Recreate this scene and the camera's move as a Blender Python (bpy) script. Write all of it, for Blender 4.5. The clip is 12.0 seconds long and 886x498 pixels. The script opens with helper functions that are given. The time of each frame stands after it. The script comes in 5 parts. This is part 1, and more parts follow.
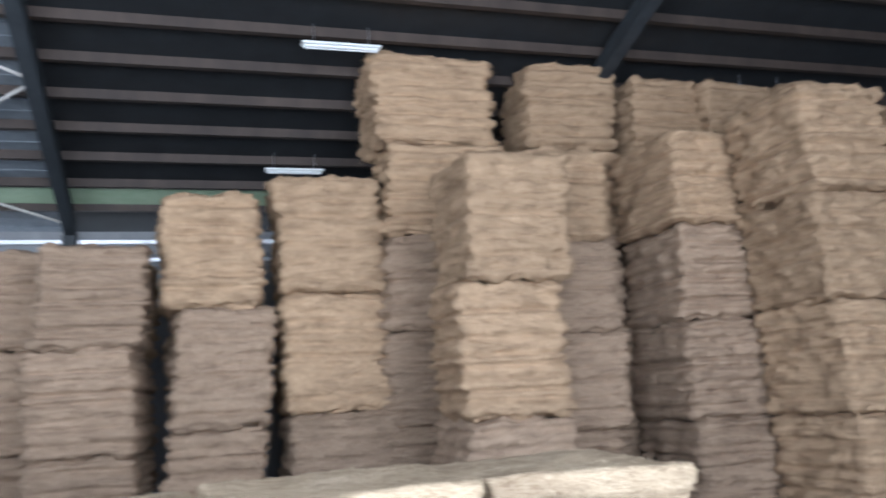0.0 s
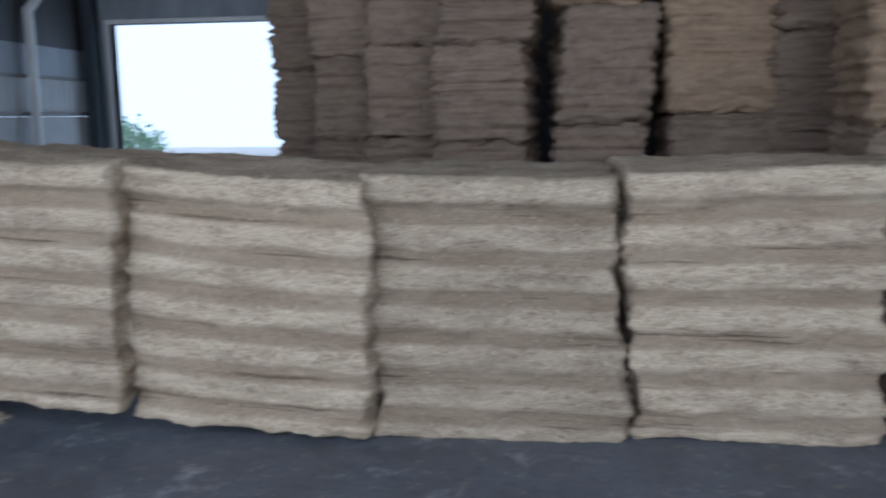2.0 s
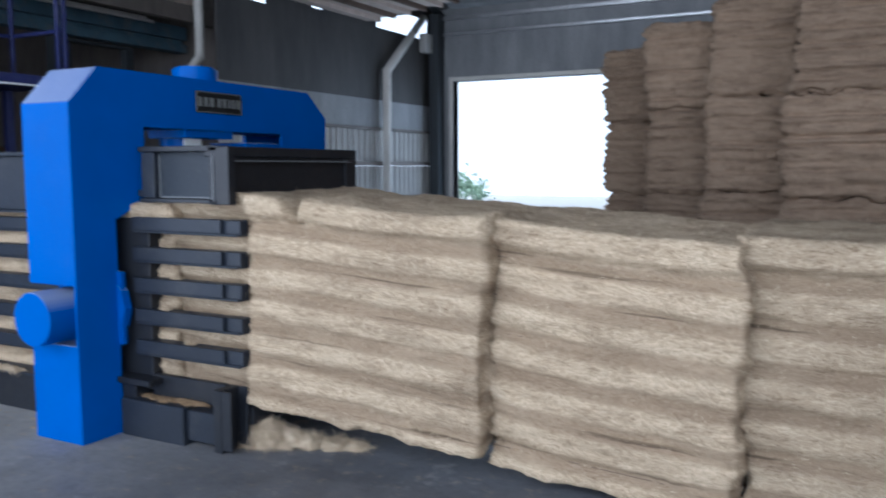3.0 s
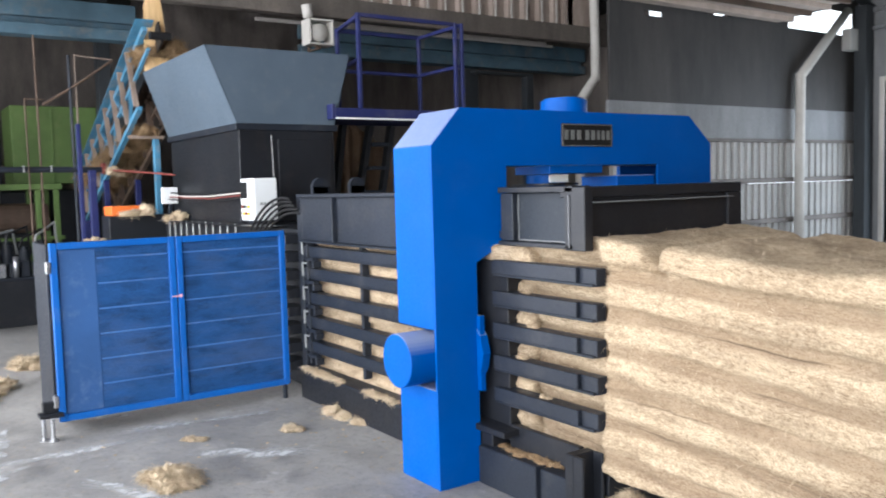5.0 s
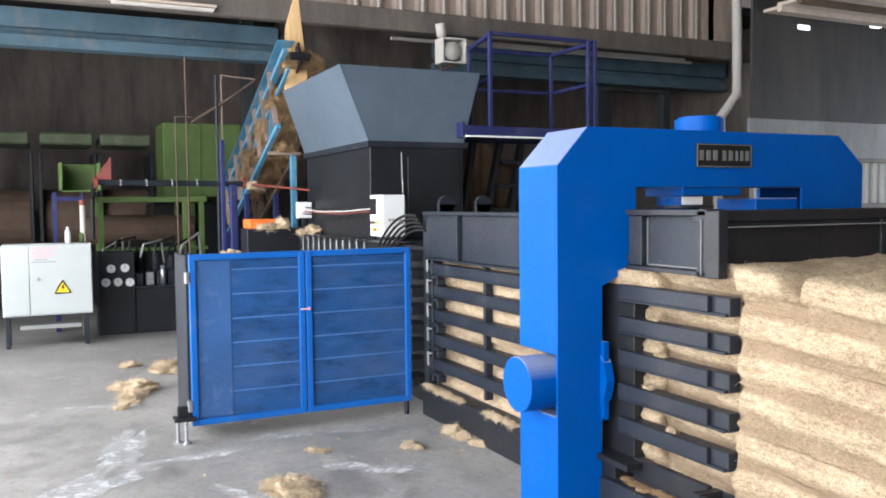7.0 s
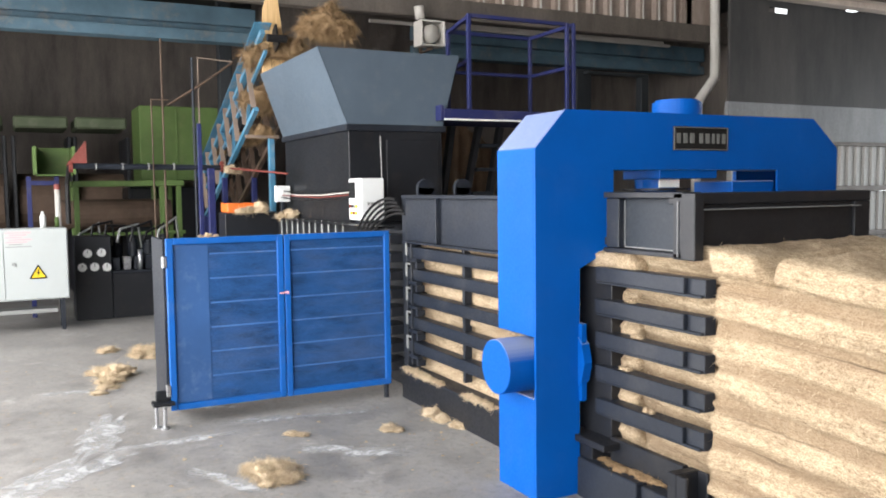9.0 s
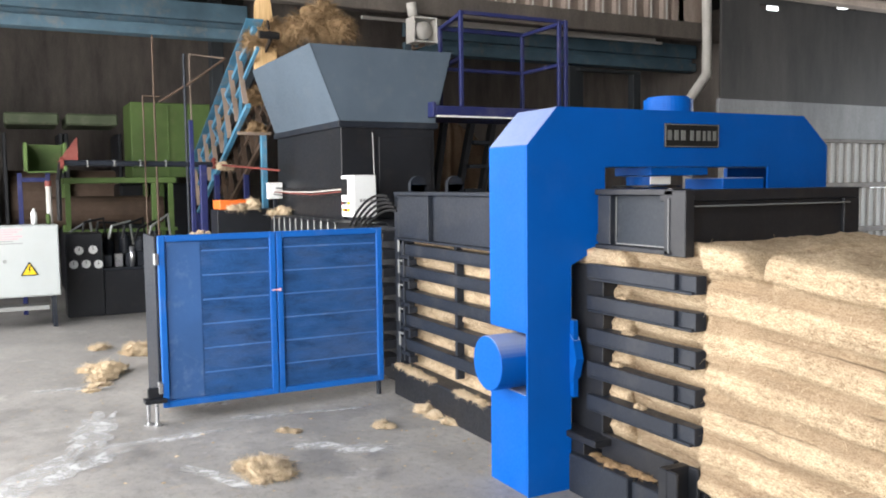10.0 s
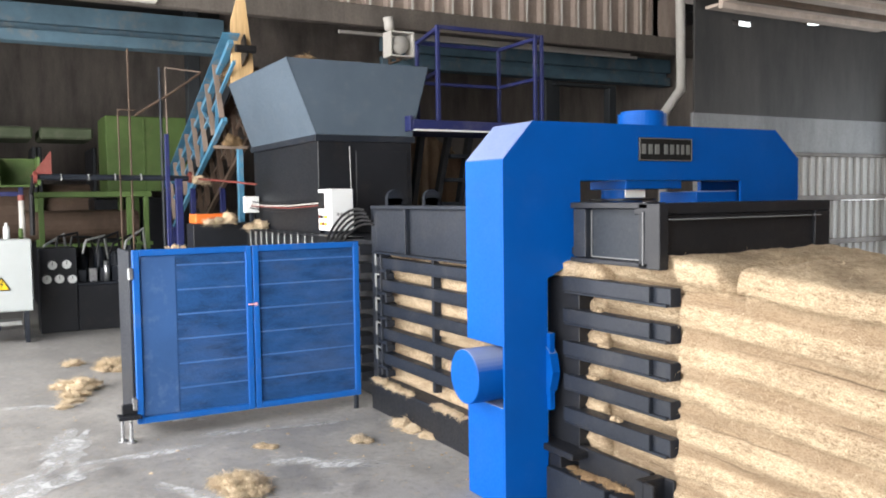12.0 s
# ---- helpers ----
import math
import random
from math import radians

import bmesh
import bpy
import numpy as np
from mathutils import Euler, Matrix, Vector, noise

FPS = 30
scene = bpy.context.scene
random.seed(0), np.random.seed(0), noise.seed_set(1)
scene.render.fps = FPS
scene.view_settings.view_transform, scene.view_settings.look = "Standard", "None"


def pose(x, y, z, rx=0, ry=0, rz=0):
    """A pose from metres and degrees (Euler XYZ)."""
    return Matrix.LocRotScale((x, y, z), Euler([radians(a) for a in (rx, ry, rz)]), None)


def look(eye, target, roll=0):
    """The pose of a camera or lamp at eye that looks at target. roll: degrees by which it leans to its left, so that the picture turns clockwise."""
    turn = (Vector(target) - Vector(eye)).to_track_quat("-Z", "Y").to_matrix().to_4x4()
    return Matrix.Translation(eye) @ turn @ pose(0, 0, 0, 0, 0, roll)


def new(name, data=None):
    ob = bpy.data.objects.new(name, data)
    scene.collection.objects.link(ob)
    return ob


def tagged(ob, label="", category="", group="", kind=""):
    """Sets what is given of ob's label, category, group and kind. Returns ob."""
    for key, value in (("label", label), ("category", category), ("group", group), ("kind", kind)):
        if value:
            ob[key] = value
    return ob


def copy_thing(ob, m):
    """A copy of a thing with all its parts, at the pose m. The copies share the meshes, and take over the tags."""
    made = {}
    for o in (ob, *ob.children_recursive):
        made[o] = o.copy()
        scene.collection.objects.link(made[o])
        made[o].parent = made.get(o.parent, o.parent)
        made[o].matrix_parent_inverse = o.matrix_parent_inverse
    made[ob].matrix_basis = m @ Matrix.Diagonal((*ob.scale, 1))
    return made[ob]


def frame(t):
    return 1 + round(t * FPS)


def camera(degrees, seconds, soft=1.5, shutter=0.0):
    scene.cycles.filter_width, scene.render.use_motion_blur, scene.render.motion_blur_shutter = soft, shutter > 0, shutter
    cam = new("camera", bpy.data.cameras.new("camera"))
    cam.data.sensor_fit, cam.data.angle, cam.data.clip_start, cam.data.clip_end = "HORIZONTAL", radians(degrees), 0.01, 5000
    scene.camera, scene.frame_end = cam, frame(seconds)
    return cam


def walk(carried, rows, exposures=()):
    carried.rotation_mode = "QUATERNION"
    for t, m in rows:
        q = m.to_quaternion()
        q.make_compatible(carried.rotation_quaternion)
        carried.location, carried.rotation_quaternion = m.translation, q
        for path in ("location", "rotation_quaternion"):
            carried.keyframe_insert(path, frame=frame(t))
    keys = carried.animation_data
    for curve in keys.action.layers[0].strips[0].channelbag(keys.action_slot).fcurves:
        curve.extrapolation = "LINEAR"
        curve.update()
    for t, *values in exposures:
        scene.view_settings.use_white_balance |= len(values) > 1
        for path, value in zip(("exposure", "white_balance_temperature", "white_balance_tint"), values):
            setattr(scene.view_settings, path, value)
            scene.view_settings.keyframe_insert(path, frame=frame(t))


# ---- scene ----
cam = camera(55.8, 12.0, soft=1.9, shutter=0.4)
PATH = [
    (0, (0.134, 0.344, 1.631), (0.724, 2.225, 1.973), -3.4),
    (0.2, (-0.023, 0.224, 1.714), (0.427, 2.146, 2.035), -3.3),
    (0.6, (-0.058, 0.272, 1.686), (0.103, 2.242, 1.991), -2.8),
    (0.9, (-0.084, 0.233, 1.705), (-0.067, 2.223, 1.911), -2.8),
    (1, (-0.081, 0.097, 1.666), (-0.086, 2.09, 1.822), -2.3),
    (1.5, (-0.081, 0.106, 1.528), (-0.133, 2.099, 1.371), -1.2),
    (1.8, (-0.11, 0.071, 1.513), (-0.22, 2.049, 1.237), -0.3),
    (2, (-0.155, 0.077, 1.492), (-0.399, 2.037, 1.178), -0.7),
    (2.1, (-0.184, 0.098, 1.505), (-0.515, 2.044, 1.184), -0.7),
    (2.5, (-0.33, 0.104, 1.513), (-1.003, 1.965, 1.222), -0.4),
    (3, (-0.44, 0.099, 1.524), (-1.374, 1.857, 1.331), -0.1),
    (3.5, (-0.477, 0.117, 1.544), (-1.657, 1.726, 1.409), -0.9),
    (3.6, (-0.499, 0.098, 1.536), (-1.717, 1.679, 1.407), -0.3),
    (3.7, (-0.462, 0.158, 1.536), (-1.735, 1.695, 1.411), -1.4),
    (5.3, (-0.622, 0.683, 1.684), (-2.308, 1.75, 1.54), -0.7),
    (5.5, (-0.616, 0.709, 1.686), (-2.327, 1.736, 1.558), -0.6),
    (6, (-0.63, 0.742, 1.689), (-2.38, 1.707, 1.599), -0.5),
    (6.5, (-0.644, 0.733, 1.682), (-2.42, 1.648, 1.593), -0.6),
    (7, (-0.652, 0.719, 1.68), (-2.452, 1.584, 1.574), -0.6),
    (9, (-0.646, 0.726, 1.676), (-2.423, 1.632, 1.531), -0.7),
    (9.5, (-0.64, 0.721, 1.674), (-2.414, 1.633, 1.527), -0.7),
    (10, (-0.636, 0.726, 1.677), (-2.405, 1.647, 1.524), -0.7),
    (10.5, (-0.641, 0.73, 1.677), (-2.407, 1.659, 1.531), -0.7),
    (11, (-0.637, 0.723, 1.678), (-2.4, 1.658, 1.554), -0.7),
    (11.5, (-0.628, 0.722, 1.682), (-2.381, 1.677, 1.56), -0.7),
    (12, (-0.626, 0.731, 1.679), (-2.372, 1.699, 1.557), -0.8),
]
walk(cam, [(t, look(eye, target, roll)) for t, eye, target, roll in PATH],
     exposures=[(0, 0.3, 5250, 10), (0.9, 0.33, 5050, 10), (1.5, -0.85, 4980, 10), (2.0, -1.32, 4860, 10), (2.6, -1.06, 5000, 10), (3.5, -0.6, 5420, 12), (5.4, 0.1, 6100, 12), (7.2, 0.12, 6200, 12), (8.8, 0.15, 6500, 12), (12, 0.15, 6500, 12)])

# ---- light: open front behind the camera, door in the far wall, overcast-bright sky ----
world = bpy.data.worlds.new("sky")
scene.world = world
world.use_nodes = True
wn = world.node_tree.nodes
sky = wn.new("ShaderNodeTexSky")
sky.sky_type, sky.sun_disc = "NISHITA", False
sky.sun_elevation, sky.sun_rotation = radians(58), radians(160)
world.node_tree.links.new(sky.outputs[0], wn["Background"].inputs[0])
wn["Background"].inputs[1].default_value = 0.12
sun = new("sun", bpy.data.lights.new("sun", "SUN"))
sun.data.energy, sun.data.angle, sun.data.color = 4.5, radians(0.6), (1.0, 0.95, 0.87)
sun.matrix_world = look((-8, -22, 45), (0, 0, 0))


def area_lamp(name, place, target, width, height, watts, colour):
    lamp = new(name, bpy.data.lights.new(name, "AREA"))
    lamp.data.shape, lamp.data.size, lamp.data.size_y = "RECTANGLE", width, height
    lamp.data.energy, lamp.data.color = watts, colour
    lamp.matrix_world = look(place, target)
    return lamp


area_lamp("front_opening_daylight", (-2.8, -2.5, 3.05), (-2.8, 5, 3.05), 18, 5.6, 2700, (1.0, 0.98, 0.95))
area_lamp("door_daylight", (-6.1, 14.9, 1.65), (-6.1, 5, 1.3), 3.8, 3.0, 170, (0.85, 0.94, 1.0))


# ---- materials ----
def principled(name):
    m = bpy.data.materials.new(name)
    m.use_nodes = True
    return m, m.node_tree, m.node_tree.nodes["Principled BSDF"]


def add(tree, kind, **values):
    n = tree.nodes.new(kind)
    for key, v in values.items():
        n.inputs[key.replace("_", " ")].default_value = v
    return n


def ramp(tree, source, stops):
    r = tree.nodes.new("ShaderNodeValToRGB")
    while len(r.color_ramp.elements) < len(stops):
        r.color_ramp.elements.new(0.5)
    for e, (p, c) in zip(r.color_ramp.elements, stops):
        e.position, e.color = p, (*c, 1) if len(c) == 3 else c
    tree.links.new(source, r.inputs[0])
    return r.outputs[0]


def coords(tree, scale=(1, 1, 1), kind="Object"):
    c = tree.nodes.new("ShaderNodeTexCoord")
    mp = tree.nodes.new("ShaderNodeMapping")
    mp.inputs["Scale"].default_value = scale
    tree.links.new(c.outputs[kind], mp.inputs[0])
    return mp.outputs[0]


def noise_tex(tree, vec, scale, detail=4.0, rough=0.6):
    n = add(tree, "ShaderNodeTexNoise", Scale=scale, Detail=detail, Roughness=rough)
    tree.links.new(vec, n.inputs["Vector"])
    return n.outputs[0]


def blend(tree, a, b, factor, mode="MIX"):
    n = tree.nodes.new("ShaderNodeMix")
    n.data_type, n.blend_type = "RGBA", mode
    for sock, v in ((n.inputs[6], a), (n.inputs[7], b), (n.inputs[0], factor)):
        if isinstance(v, (tuple, float, int)):
            sock.default_value = (*v, 1) if isinstance(v, tuple) else v
        else:
            tree.links.new(v, sock)
    return n.outputs[2]


def bump(tree, p, height, strength, distance):
    b = add(tree, "ShaderNodeBump", Strength=strength, Distance=distance)
    tree.links.new(height, b.inputs["Height"])
    tree.links.new(b.outputs[0], p.inputs["Normal"])


def painted(name, colour, rough=0.45, metal=0.0, wear=0.25, dust=(0.35, 0.29, 0.22), amount=0.35, fine=60.0, gloss=0.3, top_grey=0.0):
    """Paint or plain metal: large blotches, fine grain, dust lying on it."""
    m, t, p = principled(name)
    v = coords(t)
    big = noise_tex(t, v, 1.7, 5)
    small = noise_tex(t, v, fine, 3)
    dark = tuple(c * (1 - wear) for c in colour)
    light = tuple(min(1, c * (1 + 0.5 * wear)) for c in colour)
    c1 = ramp(t, big, [(0.3, dark), (0.7, light)])
    mask = ramp(t, noise_tex(t, v, 5.0, 8, 0.7), [(0.52, (0, 0, 0)), (0.8, (amount, amount, amount))])
    c2 = blend(t, c1, dust, mask)
    if top_grey:
        # paler grey on faces turned upwards
        geo, sep = t.nodes.new("ShaderNodeNewGeometry"), t.nodes.new("ShaderNodeSeparateXYZ")
        t.links.new(geo.outputs["True Normal"], sep.inputs[0])
        lying = ramp(t, sep.outputs[2], [(0.3, (0, 0, 0)), (0.8, (top_grey,) * 3)])
        c2 = blend(t, c2, (0.36, 0.38, 0.40), blend(t, lying, ramp(t, big, [(0.2, (0.6, 0.6, 0.6)), (0.7, (1, 1, 1))]), 1.0, "MULTIPLY"))
    t.links.new(c2, p.inputs["Base Color"])
    t.links.new(ramp(t, small, [(0.3, (rough * 0.8,) * 3), (0.7, (min(1, rough * 1.25),) * 3)]), p.inputs["Roughness"])
    p.inputs["Metallic"].default_value = metal
    p.inputs["Specular IOR Level"].default_value = gloss
    bump(t, p, small, 0.12, 0.002)
    return m


def coir(name, pale, mid, dark, spots=0.5, grain=(1.25, 1.25, 0.6), marks=0.0):
    """Pressed coconut fibre: short tangled strands, damp brown patches."""
    m, t, p = principled(name)
    info = t.nodes.new("ShaderNodeObjectInfo")
    c = t.nodes.new("ShaderNodeTexCoord")
    off = t.nodes.new("ShaderNodeVectorMath")
    off.operation = "MULTIPLY_ADD"
    rnd = t.nodes.new("ShaderNodeCombineXYZ")
    for k in range(3):
        t.links.new(info.outputs["Random"], rnd.inputs[k])
    off.inputs[1].default_value = (17, 31, 23)
    t.links.new(rnd.outputs[0], off.inputs[0])
    t.links.new(c.outputs["Object"], off.inputs[2])
    v = off.outputs[0]
    mp = t.nodes.new("ShaderNodeMapping")
    mp.inputs["Scale"].default_value = grain
    t.links.new(v, mp.inputs[0])
    strands = noise_tex(t, mp.outputs[0], 70, 6, 0.75)
    tangle = noise_tex(t, v, 170, 4, 0.8)
    big = noise_tex(t, mp.outputs[0], 4.5, 7, 0.7)
    base = ramp(t, strands, [(0.37, tuple(0.8 * d + 0.2 * c for d, c in zip(dark, mid))), (0.47, mid), (0.62, pale)])
    tint = ramp(t, big, [(0.36, tuple(d * 1.1 for d in dark)), (0.52, mid), (0.7, pale)])
    col = blend(t, base, tint, spots)
    shade = ramp(t, tangle, [(0.36, (0.40, 0.36, 0.32)), (0.56, (1, 1, 1))])
    col = blend(t, col, shade, 1.0, "MULTIPLY")
    specks = ramp(t, noise_tex(t, mp.outputs[0], 24, 6, 0.72), [(0.33, (0.42, 0.36, 0.31)), (0.45, (1, 1, 1))])
    col = blend(t, col, specks, 0.6 if spots > 0.3 else 0.2, "MULTIPLY")
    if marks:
        # brown rubbed fibre in the press bars' grooves, their shade painted into the colour
        groove_shade = t.nodes.new("ShaderNodeAttribute")
        groove_shade.attribute_name = "bar_groove_shade"
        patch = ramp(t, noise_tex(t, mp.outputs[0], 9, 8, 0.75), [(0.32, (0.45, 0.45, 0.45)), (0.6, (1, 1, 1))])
        amount = blend(t, groove_shade.outputs["Color"], patch, 1.0, "MULTIPLY")
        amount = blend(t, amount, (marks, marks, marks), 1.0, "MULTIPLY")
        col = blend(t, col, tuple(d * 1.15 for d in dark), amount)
        # thin dark lines along the stripes, crease shade put into the colour
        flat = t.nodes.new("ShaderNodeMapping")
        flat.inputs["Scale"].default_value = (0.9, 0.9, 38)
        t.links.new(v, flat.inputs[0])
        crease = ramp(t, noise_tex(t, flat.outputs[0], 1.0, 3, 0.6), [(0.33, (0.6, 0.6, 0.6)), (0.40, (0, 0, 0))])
        thin = blend(t, crease, blend(t, groove_shade.outputs["Color"], (0.25, 0.25, 0.25), 1.0, "ADD"), 1.0, "MULTIPLY")
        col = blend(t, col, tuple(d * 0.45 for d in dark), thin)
    hue = t.nodes.new("ShaderNodeHueSaturation")
    val = t.nodes.new("ShaderNodeMapRange")
    val.inputs[3].default_value, val.inputs[4].default_value = 0.86, 1.1
    t.links.new(info.outputs["Random"], val.inputs[0])
    t.links.new(val.outputs[0], hue.inputs["Value"])
    t.links.new(col, hue.inputs["Color"])
    t.links.new(hue.outputs[0], p.inputs["Base Color"])
    p.inputs["Roughness"].default_value = 0.95
    p.inputs["Specular IOR Level"].default_value = 0.15
    mixh = blend(t, strands, tangle, 0.45)
    bump(t, p, mixh, 1.0, 0.018)
    return m


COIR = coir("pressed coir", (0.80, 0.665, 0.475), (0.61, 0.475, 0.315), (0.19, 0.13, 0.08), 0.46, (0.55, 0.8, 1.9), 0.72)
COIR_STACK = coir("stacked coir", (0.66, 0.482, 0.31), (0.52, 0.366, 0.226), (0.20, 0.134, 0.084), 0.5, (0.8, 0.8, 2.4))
COIR_STACK_SHADED = coir("shaded stack coir", (0.58, 0.437, 0.31), (0.46, 0.335, 0.23), (0.19, 0.134, 0.094), 0.5, (0.8, 0.8, 2.4))
COIR_LOOSE = coir("loose coir", (0.88, 0.75, 0.55), (0.74, 0.60, 0.41), (0.46, 0.34, 0.22), 0.25)
COIR_DUSK = coir("brown loose coir", (0.50, 0.355, 0.205), (0.38, 0.26, 0.145), (0.19, 0.12, 0.066), 0.28)
BLUE = painted("bright blue machine paint", (0.0, 0.074, 0.335), 0.45, 0.0, 0.14, (0.16, 0.21, 0.32), 0.05, 60.0, 0.12, 0.7)
GATE_BLUE = painted("blue gate paint", (0.006, 0.105, 0.40), 0.42, 0.0, 0.15, (0.30, 0.32, 0.36), 0.14)


def mesh_sheet(name, colour, dust, streak):
    """Fine woven mesh under blue paint, with dark rubbed and pale dusty patches drawn out sideways."""
    m, t, p = principled(name)
    v = coords(t)
    wide = coords(t, (1, 0.35, 1.2))
    c = ramp(t, noise_tex(t, wide, 9, 8, 0.72), [(0.34, tuple(k * 0.6 for k in colour)), (0.5, colour), (0.7, tuple(k * 1.25 for k in colour))])
    film = ramp(t, noise_tex(t, wide, 3.0, 9, 0.75), [(0.45, (0, 0, 0)), (0.66, (streak,) * 3)])
    c = blend(t, c, dust, film)
    weave = noise_tex(t, coords(t, (1, 1, 0.5)), 260, 2, 0.6)
    c = blend(t, c, ramp(t, weave, [(0.38, (0.55, 0.55, 0.58)), (0.58, (1, 1, 1))]), 0.9, "MULTIPLY")
    t.links.new(c, p.inputs["Base Color"])
    p.inputs["Roughness"].default_value = 0.6
    p.inputs["Specular IOR Level"].default_value = 0.2
    bump(t, p, weave, 0.4, 0.002)
    return m


GATE_SHEET = mesh_sheet("dusty dark blue mesh sheet", (0.018, 0.080, 0.225), (0.13, 0.17, 0.27), 0.28)
GATE_STRIP = painted("faded blue sheet", (0.03, 0.09, 0.235), 0.6, 0, 0.2, (0.25, 0.3, 0.4), 0.45, 200.0)
GATE_RIB = painted("dusty blue rib paint", (0.05, 0.14, 0.36), 0.55, 0, 0.25, (0.3, 0.34, 0.42), 0.5)
STEEL_DARK = painted("dark grey machine steel", (0.015, 0.019, 0.027), 0.46, 0.0, 0.25, (0.20, 0.18, 0.15), 0.14)
STEEL_BLACK = painted("black machine paint", (0.013, 0.0145, 0.018), 0.42, 0.0, 0.3, (0.12, 0.10, 0.08), 0.12)
HOPPER_GREY = painted("blue grey hopper sheet", (0.09, 0.12, 0.153), 0.45, 0.1, 0.12, (0.3, 0.3, 0.28), 0.12)
WHITE_PAINT = painted("white powder coat", (0.74, 0.76, 0.75), 0.45, 0.0, 0.05, (0.5, 0.45, 0.38), 0.12)
CABINET = painted("pale grey cabinet enamel", (0.44, 0.475, 0.47), 0.4, 0.0, 0.06, (0.4, 0.37, 0.32), 0.15)
SKY_BLUE = painted("pale blue steel paint", (0.075, 0.23, 0.36), 0.55, 0.0, 0.35, (0.30, 0.25, 0.2), 0.95)
BEAM_BLUE = painted("dusty pale blue beam paint", (0.07, 0.125, 0.165), 0.7, 0.0, 0.35, (0.17, 0.15, 0.125), 0.9)
NAVY = painted("navy blue rail paint", (0.018, 0.024, 0.10), 0.45, 0.0, 0.2, (0.3, 0.26, 0.2), 0.2)
GREEN = painted("green machine paint", (0.085, 0.14, 0.04), 0.55, 0.0, 0.25, (0.2, 0.17, 0.1), 0.3)
GREEN_DUSTY = painted("dusty pale green paint", (0.10, 0.125, 0.075), 0.7, 0.0, 0.35, (0.2, 0.19, 0.15), 0.8)
RED = painted("faded red paint", (0.20, 0.05, 0.04), 0.5, 0.0, 0.25, (0.35, 0.25, 0.2), 0.3)
ORANGE = painted("orange paint", (0.75, 0.17, 0.03), 0.5, 0.0, 0.2, (0.4, 0.3, 0.2), 0.3)
BARE = painted("worn bright steel", (0.55, 0.56, 0.58), 0.3, 0.9, 0.2, (0.3, 0.26, 0.2), 0.2)
PIPE_GREY = painted("pale grey plastic pipe", (0.55, 0.53, 0.49), 0.5, 0.0, 0.15, (0.3, 0.26, 0.2), 0.4)
RUST = painted("rusty brown steel", (0.11, 0.075, 0.055), 0.75, 0.1, 0.4, (0.2, 0.15, 0.1), 0.4)
RUST_PALE = painted("dusty brown steel", (0.26, 0.20, 0.16), 0.75, 0.0, 0.3, (0.35, 0.28, 0.2), 0.5)
RUBBER = painted("black rubber hose", (0.012, 0.012, 0.013), 0.45, 0.0, 0.2, (0.1, 0.1, 0.1), 0.2)
TUBE = painted("white lamp tube", (0.85, 0.87, 0.86), 0.3, 0.0, 0.05, (0.6, 0.6, 0.6), 0.1)
YELLOW = painted("yellow warning label", (0.80, 0.55, 0.02), 0.45, 0.0, 0.05, (0.5, 0.4, 0.2), 0.1)
DARK_PLATE = painted("black name plate", (0.009, 0.010, 0.011), 0.5, 0.0, 0.2, (0.05, 0.05, 0.05), 0.1)
GREY_MARK = painted("pale grey lettering", (0.30, 0.31, 0.30), 0.4, 0.3, 0.1, (0.2, 0.2, 0.2), 0.2)
PLATE_MARK = painted("dull grey plate lettering", (0.13, 0.135, 0.13), 0.5, 0.0, 0.2, (0.2, 0.2, 0.2), 0.2)
EDGE_PALE = painted("pale grey steel", (0.18, 0.185, 0.19), 0.5, 0.0, 0.3, (0.1, 0.1, 0.1), 0.4)
PINK_MARK = painted("pink printed label", (0.70, 0.35, 0.38), 0.5, 0.0, 0.1, (0.6, 0.6, 0.6), 0.2)
LEAF = painted("bright foliage", (0.46, 0.62, 0.44), 0.7, 0.0, 0.3, (0.3, 0.4, 0.2), 0.3)


def plywood():
    m, t, p = principled("pale plywood")
    v = coords(t, (14, 14, 0.9))
    g = noise_tex(t, v, 3, 6, 0.6)
    t.links.new(ramp(t, g, [(0.3, (0.50, 0.31, 0.13)), (0.7, (0.74, 0.52, 0.27))]), p.inputs["Base Color"])
    p.inputs["Roughness"].default_value = 0.65
    bump(t, p, g, 0.15, 0.002)
    return m


